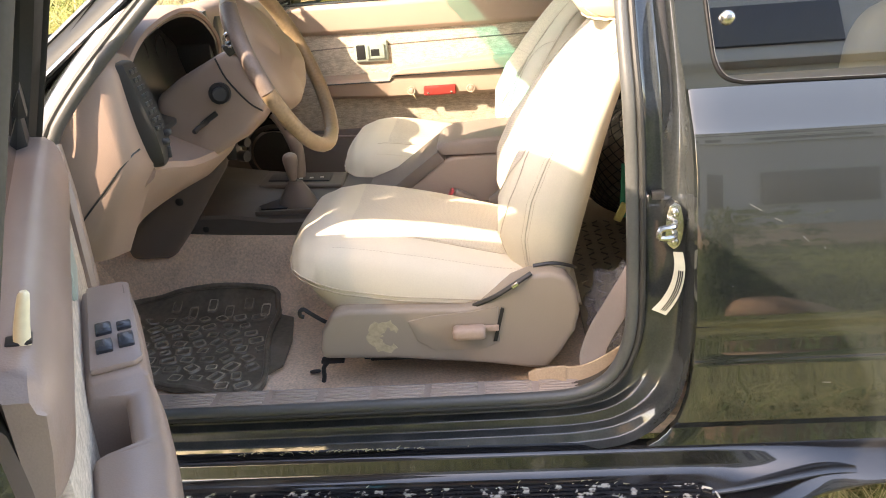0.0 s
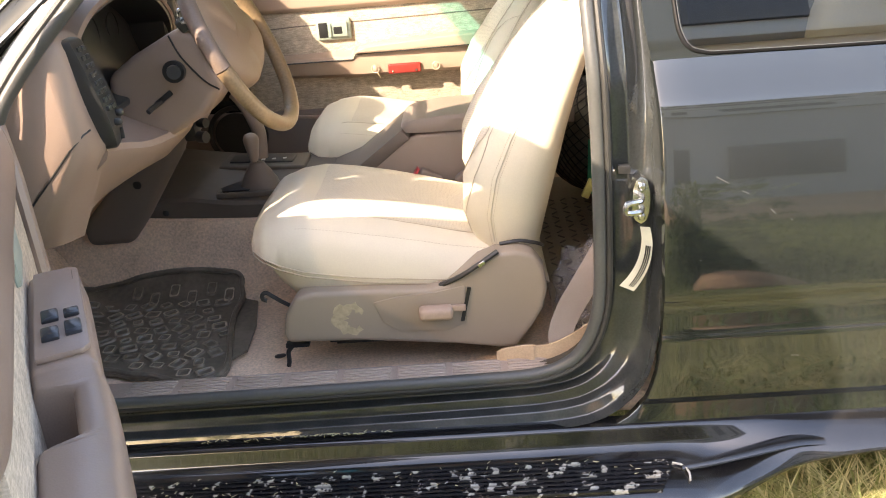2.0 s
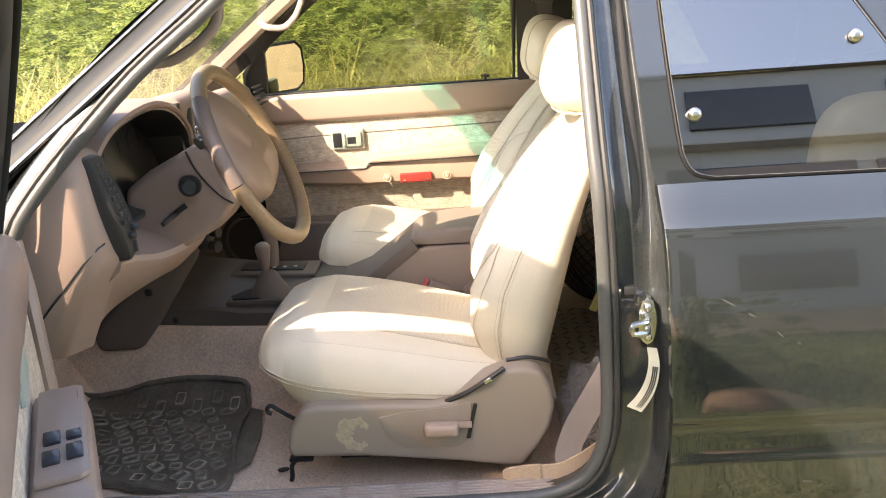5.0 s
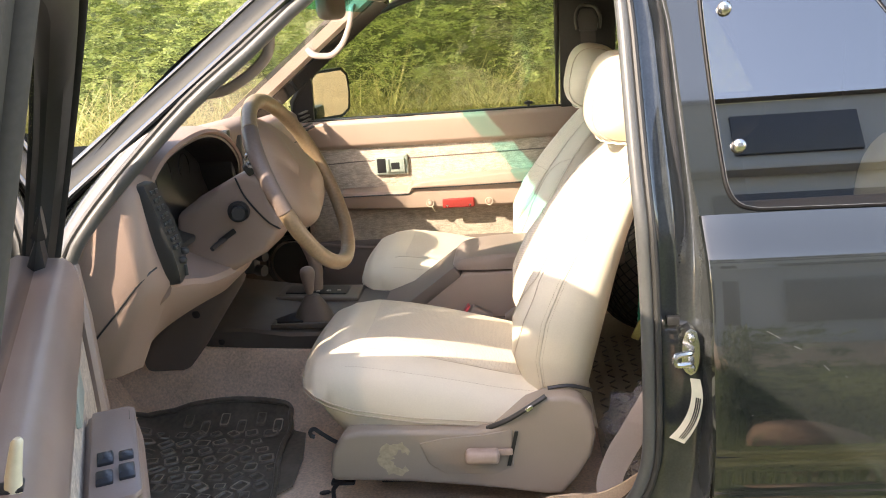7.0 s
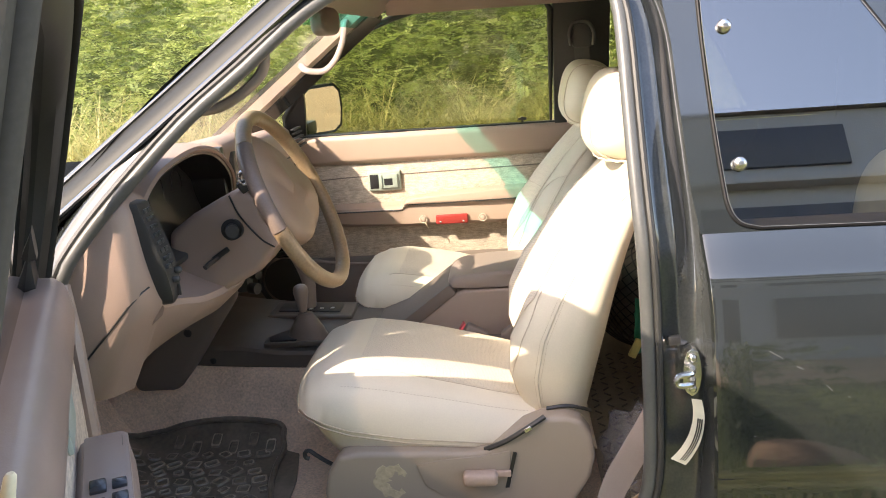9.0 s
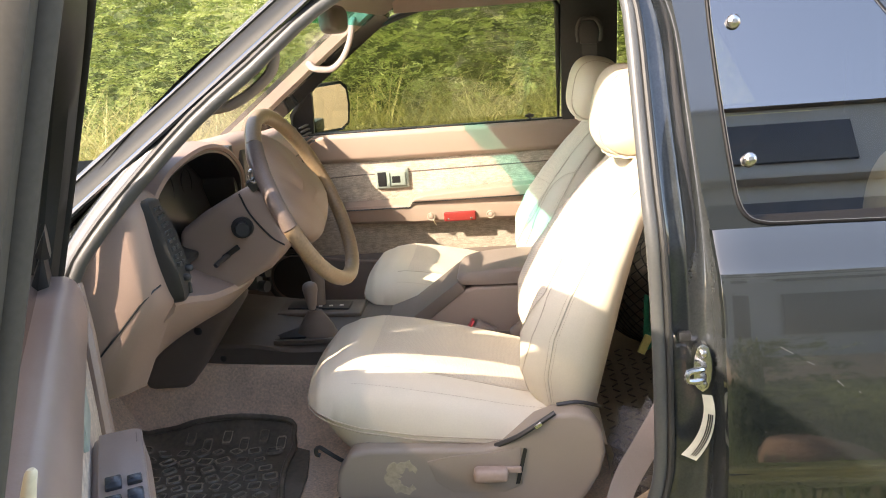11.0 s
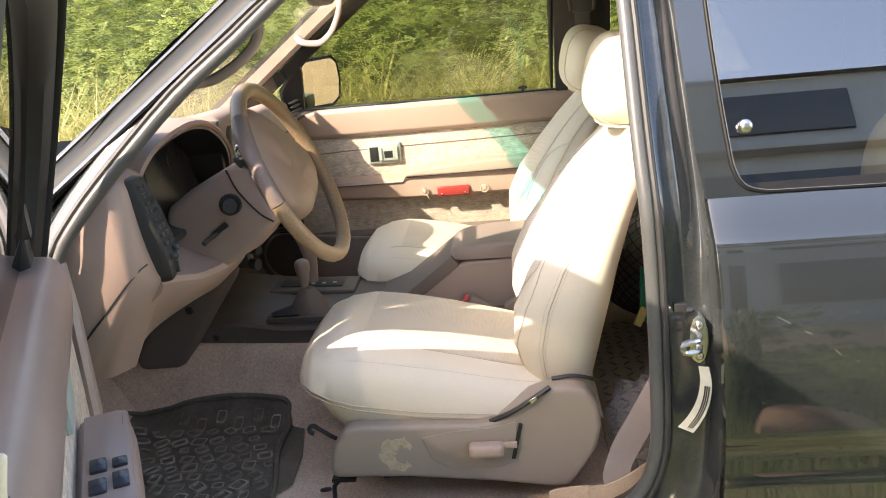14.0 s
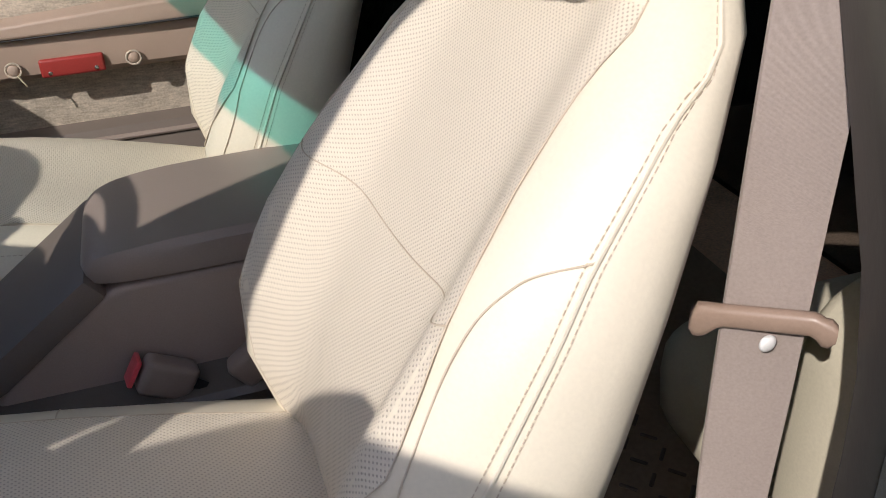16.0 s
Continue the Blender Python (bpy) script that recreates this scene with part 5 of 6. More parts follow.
part("box_ridge", prism([(-0.21, 0.800), (-0.115, 0.845), (0.012, 0.942), (-0.008, 0.968), (-0.14, 0.872), (-0.24, 0.838)], 2.238, 2.452, "y", 0.008, 2), BROWN, console, "dark sloping front of the box")
lid = []
for x, zt, w in [(-0.012, 0.967, 0.070), (-0.006, 0.976, 0.088), (0.012, 0.986, 0.100), (0.05, 0.993, 0.106), (0.14, 0.998, 0.108), (0.40, 0.998, 0.108), (0.43, 0.99, 0.104)]:
    lid.append([(x, 2.345 + w * t, z) for t, z in [(-1, 0.956), (-1.01, 0.964), (-0.99, zt - 0.010), (-0.92, zt - 0.002), (-0.7, zt), (0.7, zt), (0.92, zt - 0.002), (0.99, zt - 0.010), (1.01, 0.964), (1, 0.956)]])
part("armrest_lid", loft(crom(lid, 3)), TAUPE, console, "padded taupe armrest lid")
buckle = thing("seat_belt_buckle", "brown belt buckle with a red button beside the seat", "buckle", (0.05, 2.2, 0.75))
part("buckle_body", box((0.052, 2.215, 0.838), (0.062, 0.030, 0.044), 0.009, 3, pose(0, 0, 0, 0, 32, 8)), TAUPE, buckle)
part("button", box((0.0185, 2.217, 0.856), (0.006, 0.024, 0.034), 0.002, 2, pose(0, 0, 0, 0, 32, 8)), material("red_button", (0.75, 0.10, 0.12), 0.35), buckle, "red release button")
part("buckle_stem", tube([(0.075, 2.215, 0.825), (0.12, 2.21, 0.79), (0.15, 2.2, 0.70)], 0.008, 8), DARK, buckle)
part("buckle_body", box((0.15, 2.205, 0.842), (0.055, 0.028, 0.04), 0.008, 3, pose(0, 0, 0, 0, -38, 0)), TAUPE, buckle)

# ---- passenger door ----
pd = thing("cab_door", "closed passenger door with tan trim, fabric and a red lamp", "car door", (-0.1, 3.15, 0.6), "cab doors")
part("upper_panel", prism([(3.13, 1.275), (3.085, 1.268), (3.078, 1.255), (3.086, 1.18), (3.10, 1.166), (3.14, 1.166)], -0.62, 0.42, "x", 0.005), TAN, pd, "smooth tan upper panel")
fab = part("fabric_panel", prism([(3.108, 1.168), (3.108, 0.815), (3.15, 0.815), (3.15, 1.168)], -0.60, 0.40, "x", 0.004), FABRIC, pd, "woven beige fabric panel")
part("fabric_seam", tube([(-0.6, 3.107, 1.110), (-0.40, 3.1075, 1.118), (0.40, 3.107, 1.128)], 0.0022, 5), BROWN, fab)
arm = []
for x, top, bot, out in [(-0.47, 1.012, 0.955, 3.095), (-0.462, 1.018, 0.948, 3.062), (-0.44, 1.020, 0.945, 3.050), (-0.24, 1.020, 0.936, 3.046), (-0.222, 1.021, 0.935, 3.046), (-0.21, 1.034, 0.935, 3.042), (-0.10, 1.040, 0.935, 3.042), (0.10, 1.048, 0.935, 3.040), (0.30, 1.05, 0.935, 3.04), (0.40, 1.05, 0.935, 3.04)]:
    arm.append([(x, 3.11, top + 0.004), (x, out + 0.02, top), (x, out + 0.004, top - 0.006), (x, out, top - 0.018), (x, out + 0.012, bot + 0.016), (x, out + 0.034, bot + 0.002), (x, 3.11, bot + 0.004)])
am = part("armrest", loft(arm), TAN, pd, "tan door armrest", 30)
part("armrest_pad", prism([(-0.205, 1.024), (-0.20, 1.036), (-0.17, 1.046), (0.10, 1.062), (0.30, 1.066), (0.38, 1.064), (0.38, 1.03), (0.10, 1.024)], 3.028, 3.10, "y", 0.008, 3), TAN, pd, "tan armrest cap")
part("armrest_gap", tube([(-0.45, 3.0475, 1.004), (-0.215, 3.0435, 1.004), (-0.205, 3.036, 1.022), (0.12, 3.0265, 1.026), (0.36, 3.0265, 1.03)], 0.0024, 5), DARK, am)
lampd = part("courtesy_lamp", box((-0.045, 3.0455, 0.962), (0.112, 0.012, 0.034), 0.006, 3), RED, pd, "red courtesy lamp lens")
for x in (-0.085, -0.005):
    part("screw", blob((x, 3.039, 0.954), (0.004, 0.0015, 0.004), 1, 10, 6), CHROME, lampd)
for x, z in ((-0.145, 0.966), (0.062, 0.962)):
    part("screw_cover", tube([(x + 0.013 * math.cos(a), 3.0435 + (0.002 if x < 0 else 0), z + 0.013 * math.sin(a)) for a in np.linspace(0, 2 * math.pi, 24, endpoint=False)], 0.002, 6, True), FABRIC, pd)
    part("screw_cover", blob((x, 3.047, z), (0.011, 0.006, 0.011), 0.9, 14, 6), TAN, pd)
part("string", tube([(-0.140, 3.042, 0.956), (-0.134, 3.041, 0.945), (-0.130, 3.046, 0.934)], 0.0016, 5), WHITE, pd)
TEALGREY = material("teal_grey_plastic", (0.32, 0.375, 0.33), 0.4)
hb = part("handle_bezel", box((-0.277, 3.103, 1.101), (0.118, 0.018, 0.072), 0.008, 3), TEALGREY, pd, "grey-green handle bezel")
part("handle_pocket", box((-0.313, 3.0935, 1.100), (0.030, 0.004, 0.050), 0.002), DARK, hb)
part("pull", join(box((-0.262, 3.091, 1.101), (0.066, 0.010, 0.050), 0.005, 2), box((-0.288, 3.087, 1.101), (0.010, 0.012, 0.046), 0.004, 2)), TEALGREY, hb)
part("pull_slot", box((-0.262, 3.0858, 1.098), (0.030, 0.002, 0.024), 0.001, 1), DARK, hb)
part("lower_panel", prism([(3.10, 0.83), (3.075, 0.822), (3.068, 0.80), (3.045, 0.74), (3.04, 0.64), (3.15, 0.62), (3.15, 0.83)], -0.85, 0.42, "x", 0.008), BROWN, pd, "dark map pocket and lower trim")
part("pocket_lip", tube([(-0.62, 3.085, 0.84), (-0.45, 3.074, 0.815), (-0.2, 3.066, 0.805), (0.4, 3.064, 0.802)], 0.006, 8, smooth=4), TAUPE, pd)
part("speaker", tube([(-0.652 + 0.098 * math.cos(a), 3.044, 0.772 + 0.098 * math.sin(a)) for a in np.linspace(0, 2 * math.pi, 32, endpoint=False)], 0.009, 8, True), RUBBER, pd)
cone = bmesh.new()
bmesh.ops.create_cone(cone, cap_ends=True, segments=32, radius1=0.08, radius2=0.06, depth=0.02, matrix=Matrix.Translation((-0.652, 3.050, 0.772)) @ pose(0, 0, 0, -90))
part("speaker_grille", cone, RUBBER, pd)


def slab(ring, y0, thick, mat, parent, name, label="", k=-0.36):
    """A flat piece that leans in with the far side of the cab."""
    f = lambda z, off: y0 + k * (z - 1.265) + off
    return part(name, loft([[(x, f(z, 0), z) for x, z in ring], [(x, f(z, thick), z) for x, z in ring]]), mat, parent, label)


FW = [(-0.615, 1.268), (0.312, 1.262), (0.318, 1.64), (0.30, 1.665), (-0.10, 1.668), (-0.185, 1.648), (-0.26, 1.622), (-0.345, 1.590), (-0.44, 1.525), (-0.525, 1.44), (-0.60, 1.345)]
slab(FW, 3.118, 0.004, TINT, pd, "window_pane", "lightly tinted side window")
part("window_frame", tube([(x, 3.112 - 0.36 * (z - 1.265), z) for x, z in FW], 0.011, 8, True), RUBBER, pd)
slab([(-0.615, 1.262), (-0.540, 1.262), (-0.522, 1.40), (-0.522, 1.436), (-0.61, 1.35)], 3.105, 0.02, DARK, pd, "mirror_sail")
part("belt_seal", box((-0.12, 3.100, 1.270), (0.90, 0.016, 0.010), 0.003), DARK, pd)
part("lock_knob", join(tube([(0.215, 3.098, 1.27), (0.215, 3.094, 1.295)], 0.005, 8), box((0.215, 3.094, 1.287), (0.03, 0.008, 0.01), 0.003)), DARK, pd)
# outside mirror, its glass turned back along the truck
MC, MA = Vector((-0.515, 3.30, 1.345)), Vector((0.56, 0.83, 0.0))
mring = [(-0.085, -0.062), (-0.07, -0.078), (0.05, -0.080), (0.085, -0.06), (0.095, 0.0), (0.09, 0.06), (0.065, 0.082), (-0.06, 0.080), (-0.085, 0.06)]
mrow = lambda k, d: [MC + MA * (a * k) + Vector((0, 0, b * k)) + Vector((-0.83, 0.56, 0)) * d for a, b in mring]
mir = part("door_mirror", loft([mrow(1.06, 0.004), mrow(1.12, 0.0), mrow(1.14, 0.02), mrow(1.0, 0.07), mrow(0.6, 0.10)]), DARK, pd, "black door mirror")
part("mirror_glass", loft([mrow(1.0, -0.002), mrow(1.0, 0.003)]), material("mirror_silver", (0.9, 0.9, 0.9), 0.02, metal=1.0, bump=0.0, vary=0.0), mir, "silvered mirror glass")
part("mirror_arm", box((-0.56, 3.21, 1.29), (0.05, 0.14, 0.05), 0.012, 2), DARK, mir)

# far pillar, rear window and rail
PILLARDARK = material("dark_pillar_trim", (0.05, 0.045, 0.042), 0.6, vary=0.15)
slab([(0.325, 0.80), (0.325, 1.70), (0.505, 1.70), (0.505, 0.80)], 3.085, 0.06, PILLARDARK, truck, "pillar_trim", "dark far pillar trim", -0.30)
slab([(0.51, 1.27), (1.0, 1.27), (0.74, 1.66), (0.51, 1.67)], 3.12, 0.004, TINT, truck, "quarter_window")
slab([(0.50, 1.235), (1.22, 1.235), (1.22, 1.275), (0.50, 1.275)], 3.125, 0.03, PAINT, truck, "side_panel")
slab([(0.98, 1.27), (1.22, 1.27), (1.22, 1.71), (0.72, 1.71), (0.74, 1.66)], 3.12, 0.03, PAINT, truck, "side_panel")
slab([(-0.25, 1.665), (1.22, 1.665), (1.22, 1.73), (-0.25, 1.73)], 3.125, 0.05, PAINT, truck, "roof_rail")
slab([(-0.2, 1.655), (1.2, 1.655), (1.2, 1.70), (-0.2, 1.70)], 3.08, 0.02, TAN, truck, "inner_rail")
GUIDEDARK = material("dark_belt_plastic", (0.085, 0.078, 0.072), 0.55, grain=300, bump=0.2)
far_guide = thing("seat_belt_guide", "dark belt guide with a hanging strap on the far pillar", "seat belt", (0.42, 3.0, 1.4))
part("guide", join(prism([(0.385, 1.515), (0.440, 1.513), (0.446, 1.545), (0.432, 1.585), (0.392, 1.587), (0.378, 1.547)], 2.962, 2.985, "y", 0.006), tube([(0.378, 2.958, 1.522), (0.374, 2.958, 1.56), (0.390, 2.958, 1.592), (0.432, 2.958, 1.590), (0.450, 2.958, 1.558), (0.447, 2.958, 1.520)], 0.006, 8, smooth=3)), GUIDEDARK, far_guide, "dark plastic belt guide")
part("strap", loft([[(0.388, 2.966, 1.525), (0.436, 2.966, 1.523)], [(0.392, 2.985, 1.30), (0.440, 2.985, 1.30)], [(0.41, 3.02, 0.9), (0.455, 3.02, 0.9)]], closed=False), GUIDEDARK, far_guide)
# grips on both windscreen pillars
for name, pts in (("grab_handle", [(-0.268, 1.700, 1.610), (-0.272, 1.72, 1.592), (-0.274, 1.725, 1.567), (-0.286, 1.725, 1.542), (-0.320, 1.722, 1.514), (-0.360, 1.72, 1.493), (-0.387, 1.715, 1.487), (-0.42, 1.690, 1.487)]),
                  ("grab_handle", [(-0.322, 2.96, 1.652), (-0.330, 2.905, 1.640), (-0.334, 2.90, 1.615), (-0.345, 2.90, 1.578), (-0.370, 2.90, 1.532), (-0.405, 2.90, 1.502), (-0.437, 2.90, 1.499), (-0.470, 2.905, 1.506), (-0.50, 2.96, 1.525)])):
    whole(name, tube(pts, 0.0115, 10, False, 0.8, 5), TAUPE, "taupe plastic grab handle on the windscreen pillar", "handle", "grab handles")
rvm = thing("rear_view_mirror", "rear-view mirror on the windscreen", "mirror", (-0.29, 2.32, 1.64))
part("mirror_housing", blob((-0.275, 2.33, 1.640), (0.024, 0.11, 0.035), 0.6, 24, 12), BROWN, rvm)
part("stem", tube([(-0.29, 2.34, 1.65), (-0.33, 2.345, 1.69)], 0.008, 8), DARK, rvm)

# ---- open driver's door, in its own frame: u along it from the hinge, w into the cab side, z up ----
O, UD, WD = Vector((-0.601, 1.489, 0)), Vector((0.434, -0.901, 0)), Vector((0.901, 0.434, 0))


def D(u, w, z):
    return O + UD * u + WD * w + Vector((0, 0, z))


def dplace(bm):
    """From (u, w, z) to where the open door stands."""
    bm.transform(Matrix(((UD.x, WD.x, 0, O.x), (UD.y, WD.y, 0, O.y), (0, 0, 1, 0), (0, 0, 0, 1))))
    return bm


dd = thing("cab_door", "open driver's door with taupe trim, switch panel and pull handle", "car door", (-0.4, 1.05, 0.6), "cab doors")
DOORTRIM = material("taupe_door_trim", (0.27, 0.198, 0.165), 0.34, vary=0.1, grain=500, bump=0.2, stains=0.2, stain_color=(0.38, 0.32, 0.30))
shell = []
for z, wo, wi in [(0.60, -0.085, -0.02), (0.62, -0.105, -0.015), (0.75, -0.118, -0.012), (0.95, -0.125, -0.012), (1.10, -0.120, -0.012), (1.165, -0.112, -0.014), (1.22, -0.085, -0.018), (1.245, -0.07, -0.025)]:
    shell.append([(u, w, z) for u, w in [(0.0, wi), (-0.01, wo + 0.02), (0.35, wo - 0.004), (0.7, wo - 0.004), (0.985, wo), (0.985, wi - 0.012), (0.7, wi), (0.35, wi)]])
part("door_shell", dplace(loft(shell)), PAINT, dd, "black painted outer door shell")
# belt sill and upper trim, rolled over the top
secs = []
for u in [0.02, 0.03, 0.06, 0.12, 0.30, 0.6, 0.84, 0.905, 0.934, 0.944]:
    e = 0.0 if 0.05 < u < 0.9 else lerp_table(u, [(0.05, 0.012), (0.905, 0.003), (0.934, 0.010), (0.944, 0.016)])
    rim = lerp_table(u, [(0.84, -0.06), (0.944, -0.026)])
    back = 0.06 if u > 0.9 else 0.0
    secs.append([(u - back * max(0, 1.245 - z), max(w, rim), z) for u, w, z in [(u, -0.060, 1.238 - e), (u, -0.050, 1.256 - e), (u, -0.030, 1.260 - e), (u, -0.008, 1.256 - e), (u, 0.004 - e * 0.6, 1.245 - e), (u, 0.010 - e * 0.6, 1.225), (u, 0.013 - e, 1.19), (u, 0.006 - e, 1.15), (u, -0.008 - e * 0.5, 1.135), (u, -0.03, 1.13)]])
part("upper_trim", dplace(loft(crom(secs, 2))), DOORTRIM, dd, "taupe upper door trim with a rolled sill")
part("fabric_panel", dplace(prism([(0.10, 1.15), (0.915, 1.15), (0.95, 0.80), (0.12, 0.80), (0.075, 0.95)], -0.014, 0.001, "y", 0.003)), FABRIC, dd, "woven beige fabric panel")
part("front_trim", dplace(tube([(0.035, 0.0, 1.235), (0.055, 0.006, 1.15), (0.085, 0.008, 1.0), (0.10, 0.008, 0.85), (0.11, 0.006, 0.68)], 0.013, 8)), DOORTRIM, dd)
part("lower_trim", dplace(loft([[(u, 0.004, 0.82), (u, 0.03, 0.80), (u, 0.055, 0.76), (u, 0.055, 0.66), (u, 0.0, 0.635), (u, -0.015, 0.635), (u, -0.015, 0.82)] for u in np.linspace(0.10, 0.97, 6)])), BROWN, dd, "dark lower trim and map pocket")
# armrest with the switch panel and the pull cup
def pocket(u):
    """The pull handle's pocket, open toward the door panel: inner edge and floor."""
    k = min(1.0, max(0.0, (u - 0.628) / 0.02)) * min(1.0, max(0.0, (0.752 - u) / 0.014))
    k = k * k * (3 - 2 * k)
    return 0.002 + 0.040 * k, 0.075 * k


arm = []
for u, zt, w1, zb in crom([(0.322, 1.062, 0.040, 1.02), (0.328, 1.078, 0.062, 0.99), (0.345, 1.083, 0.072, 0.965), (0.40, 1.083, 0.075, 0.95), (0.56, 1.081, 0.076, 0.93), (0.60, 1.080, 0.076, 0.925), (0.612, 1.074, 0.078, 0.92), (0.63, 1.069, 0.080, 0.915), (0.64, 1.067, 0.081, 0.912), (0.66, 1.065, 0.082, 0.91), (0.72, 1.062, 0.083, 0.90), (0.74, 1.062, 0.083, 0.90), (0.752, 1.062, 0.083, 0.90), (0.77, 1.062, 0.083, 0.90), (0.82, 1.062, 0.080, 0.89), (0.92, 1.066, 0.076, 0.89), (0.985, 1.06, 0.060, 0.90), (1.0, 1.03, 0.04, 0.93)], 4):
    wi, dp = pocket(u)
    arm.append([(u, -0.012, zb), (u, w1 - 0.022, zb), (u, w1 - 0.006, zb + 0.02), (u, w1, zt - 0.035), (u, w1 - 0.004, zt - 0.008), (u, w1 - 0.013, zt), (u, wi + 0.010, zt), (u, wi + 0.004, zt - 0.003), (u, wi, zt - 0.012), (u, wi - 0.002, zt - 0.014 - dp), (u, -0.012, zt - 0.016 - dp)])
am = part("armrest", dplace(loft(arm)), DOORTRIM, dd, "taupe armrest and pull handle", 45)
sw = part("switch_panel", dplace(prism([(0.335, 0.012), (0.335, 0.060), (0.345, 0.070), (0.592, 0.071), (0.602, 0.062), (0.602, 0.010)], 1.080, 1.0885, "z", 0.004)), DOORTRIM, dd, "flat switch panel with four window switches")
for u, w, su, sw_ in ((0.498, 0.030, 0.029, 0.020), (0.500, 0.055, 0.019, 0.018), (0.550, 0.029, 0.030, 0.020), (0.545, 0.055, 0.033, 0.019)):
    part("window_switch", dplace(box((u, w, 1.0895), (su, sw_, 0.009), 0.003, 2, pose(0, 0, 0, 0, 5, 0))), material("switch_blue_black", (0.022, 0.026, 0.033), 0.25), sw, "dark window switch")
part("panel_mark", dplace(box((0.37, 0.062, 1.0885), (0.03, 0.001, 0.002), 0, 1)), BROWN, sw)
part("handle_bezel", dplace(box((0.40, 0.003, 1.155), (0.12, 0.012, 0.07), 0.006, 2)), TEALGREY, dd, "grey-green handle bezel")
part("lock_knob", dplace(loft([[(0.866 + 0.12 * (z - 1.25) + r * math.cos(a), -0.013 + dw + r * math.sin(a), z) for a in np.linspace(0, 2 * math.pi, 16, endpoint=False)] for z, r, dw in [(1.25, 0.0072, 0.0), (1.27, 0.0066, 0.004), (1.291, 0.0054, 0.010), (1.2985, 0.0048, 0.0122), (1.3015, 0.0028, 0.0128)]])), WHITE, dd, "yellowed white lock knob")
part("knob_collar", dplace(box((0.864, -0.014, 1.2575), (0.019, 0.021, 0.004), 0.0015, 2)), DARK, dd)
# window frame and its raised tinted pane
DF = [(0.012, 1.25), (0.014, 1.36), (0.048, 1.472), (0.148, 1.583), (0.272, 1.655), (0.39, 1.688), (0.52, 1.702), (0.75, 1.708), (0.91, 1.70), (0.955, 1.678), (0.975, 1.62), (0.99, 1.25)]
inl = lambda z: -0.045 + 0.29 * max(0, z - 1.25)
frs = []
pts = crom(DF, 3)
for i, (u, z) in enumerate(pts):
    a, b = pts[max(0, i - 1)], pts[min(len(pts) - 1, i + 1)]
    d = Vector((b[0] - a[0], b[1] - a[1])).normalized()
    n = Vector((d.y, -d.x))
    rear_in = 0.010 * min(1.0, max(0.0, (u - 0.90) / 0.06))
    q = lambda off, w: (u + n.x * off, inl(z + n.y * off) + w - rear_in, z + n.y * off)
    # outer flange widened, hidden edge-on, to shape the sun's edge on seat and dash
    e = lerp_table(z, [(1.345, 0.011), (1.385, 0.025), (1.415, 0.046)]) if u < 0.30 else 0.028
    thin = lerp_table(z, [(1.40, 0.72), (1.5, 1.0)]) if u < 0.3 else 1.0
    frs.append([q(-e, 0.012), q(-e - 0.004, 0.0), q(-e, -0.014), q(0.03 * thin, -0.030), q(0.062 * thin, -0.030), q(0.066 * thin, -0.01), q(0.058 * thin, 0.010), q(0.028 * thin, 0.022)])
turn_at = next(i for i, (u, z) in enumerate(pts) if u > 0.87)
part("window_frame", dplace(loft(frs[:turn_at + 1])), PILLARBLACK, dd, "black painted window frame")
part("frame_seal", dplace(tube([(u, inl(z) + 0.020, z) for u, z in pts[:turn_at + 1]], 0.011, 16)), SOFTBLACK, dd)
part("window_frame", dplace(loft(frs[turn_at:])), FRAMEGREY, dd, "olive-grey rear upright of the window frame")
part("frame_seal", dplace(tube([(u, inl(z) + 0.020 - 0.012 * min(1.0, max(0.0, (u - 0.90) / 0.06)), z) for u, z in pts[turn_at:]], 0.010, 16)), FRAMEGREY, dd)
part("run_channel", dplace(tube([(u, inl(z) - 0.008, z) for u, z in grow(pts, 0.945, (0.55, 1.42))], 0.010, 8)), SOFTBLACK, dd)
pane = bmesh.new()
drop = lambda u: lerp_table(u, [(0.10, 0.105), (0.25, 0.115), (0.33, 0.055), (1.0, 0.035)])
pv = [pane.verts.new((u, inl(z - drop(u)) - 0.006, z - drop(u))) for u, z in grow([(0.018, 1.25), (0.026, 1.345), (0.074, 1.445), (0.175, 1.555), (0.285, 1.640)] + DF[5:], 0.955, (0.55, 1.42))]
pane.faces.new(pv)
part("window_pane", dplace(pane), DOORTINT, dd, "tinted window pane, wound down a little")
part("sail", dplace(prism([(0.02, 1.25), (0.03, 1.30), (0.12, 1.385), (0.13, 1.25)], -0.05, -0.03, "y", 0.003)), DARK, dd)
part("door_mirror", dplace(loft([[(0.12 + du * k, -0.17 - 0.05 + dw, 1.33 + dz * k) for du, dz in ((-0.06, -0.075), (0.06, -0.08), (0.09, -0.03), (0.09, 0.05), (0.05, 0.085), (-0.05, 0.08), (-0.08, 0.03), (-0.08, -0.04))] for dw, k in ((-0.09, 0.6), (-0.07, 0.95), (0.0, 1.05), (0.1, 0.9), (0.16, 0.35), (0.2, 0.3))])), DARK, dd, "black door mirror on the outside")
part("hinge", dplace(join(box((-0.02, -0.03, 1.05), (0.06, 0.03, 0.05), 0.004), box((-0.02, -0.03, 0.75), (0.06, 0.03, 0.05), 0.004))), PAINT, dd)

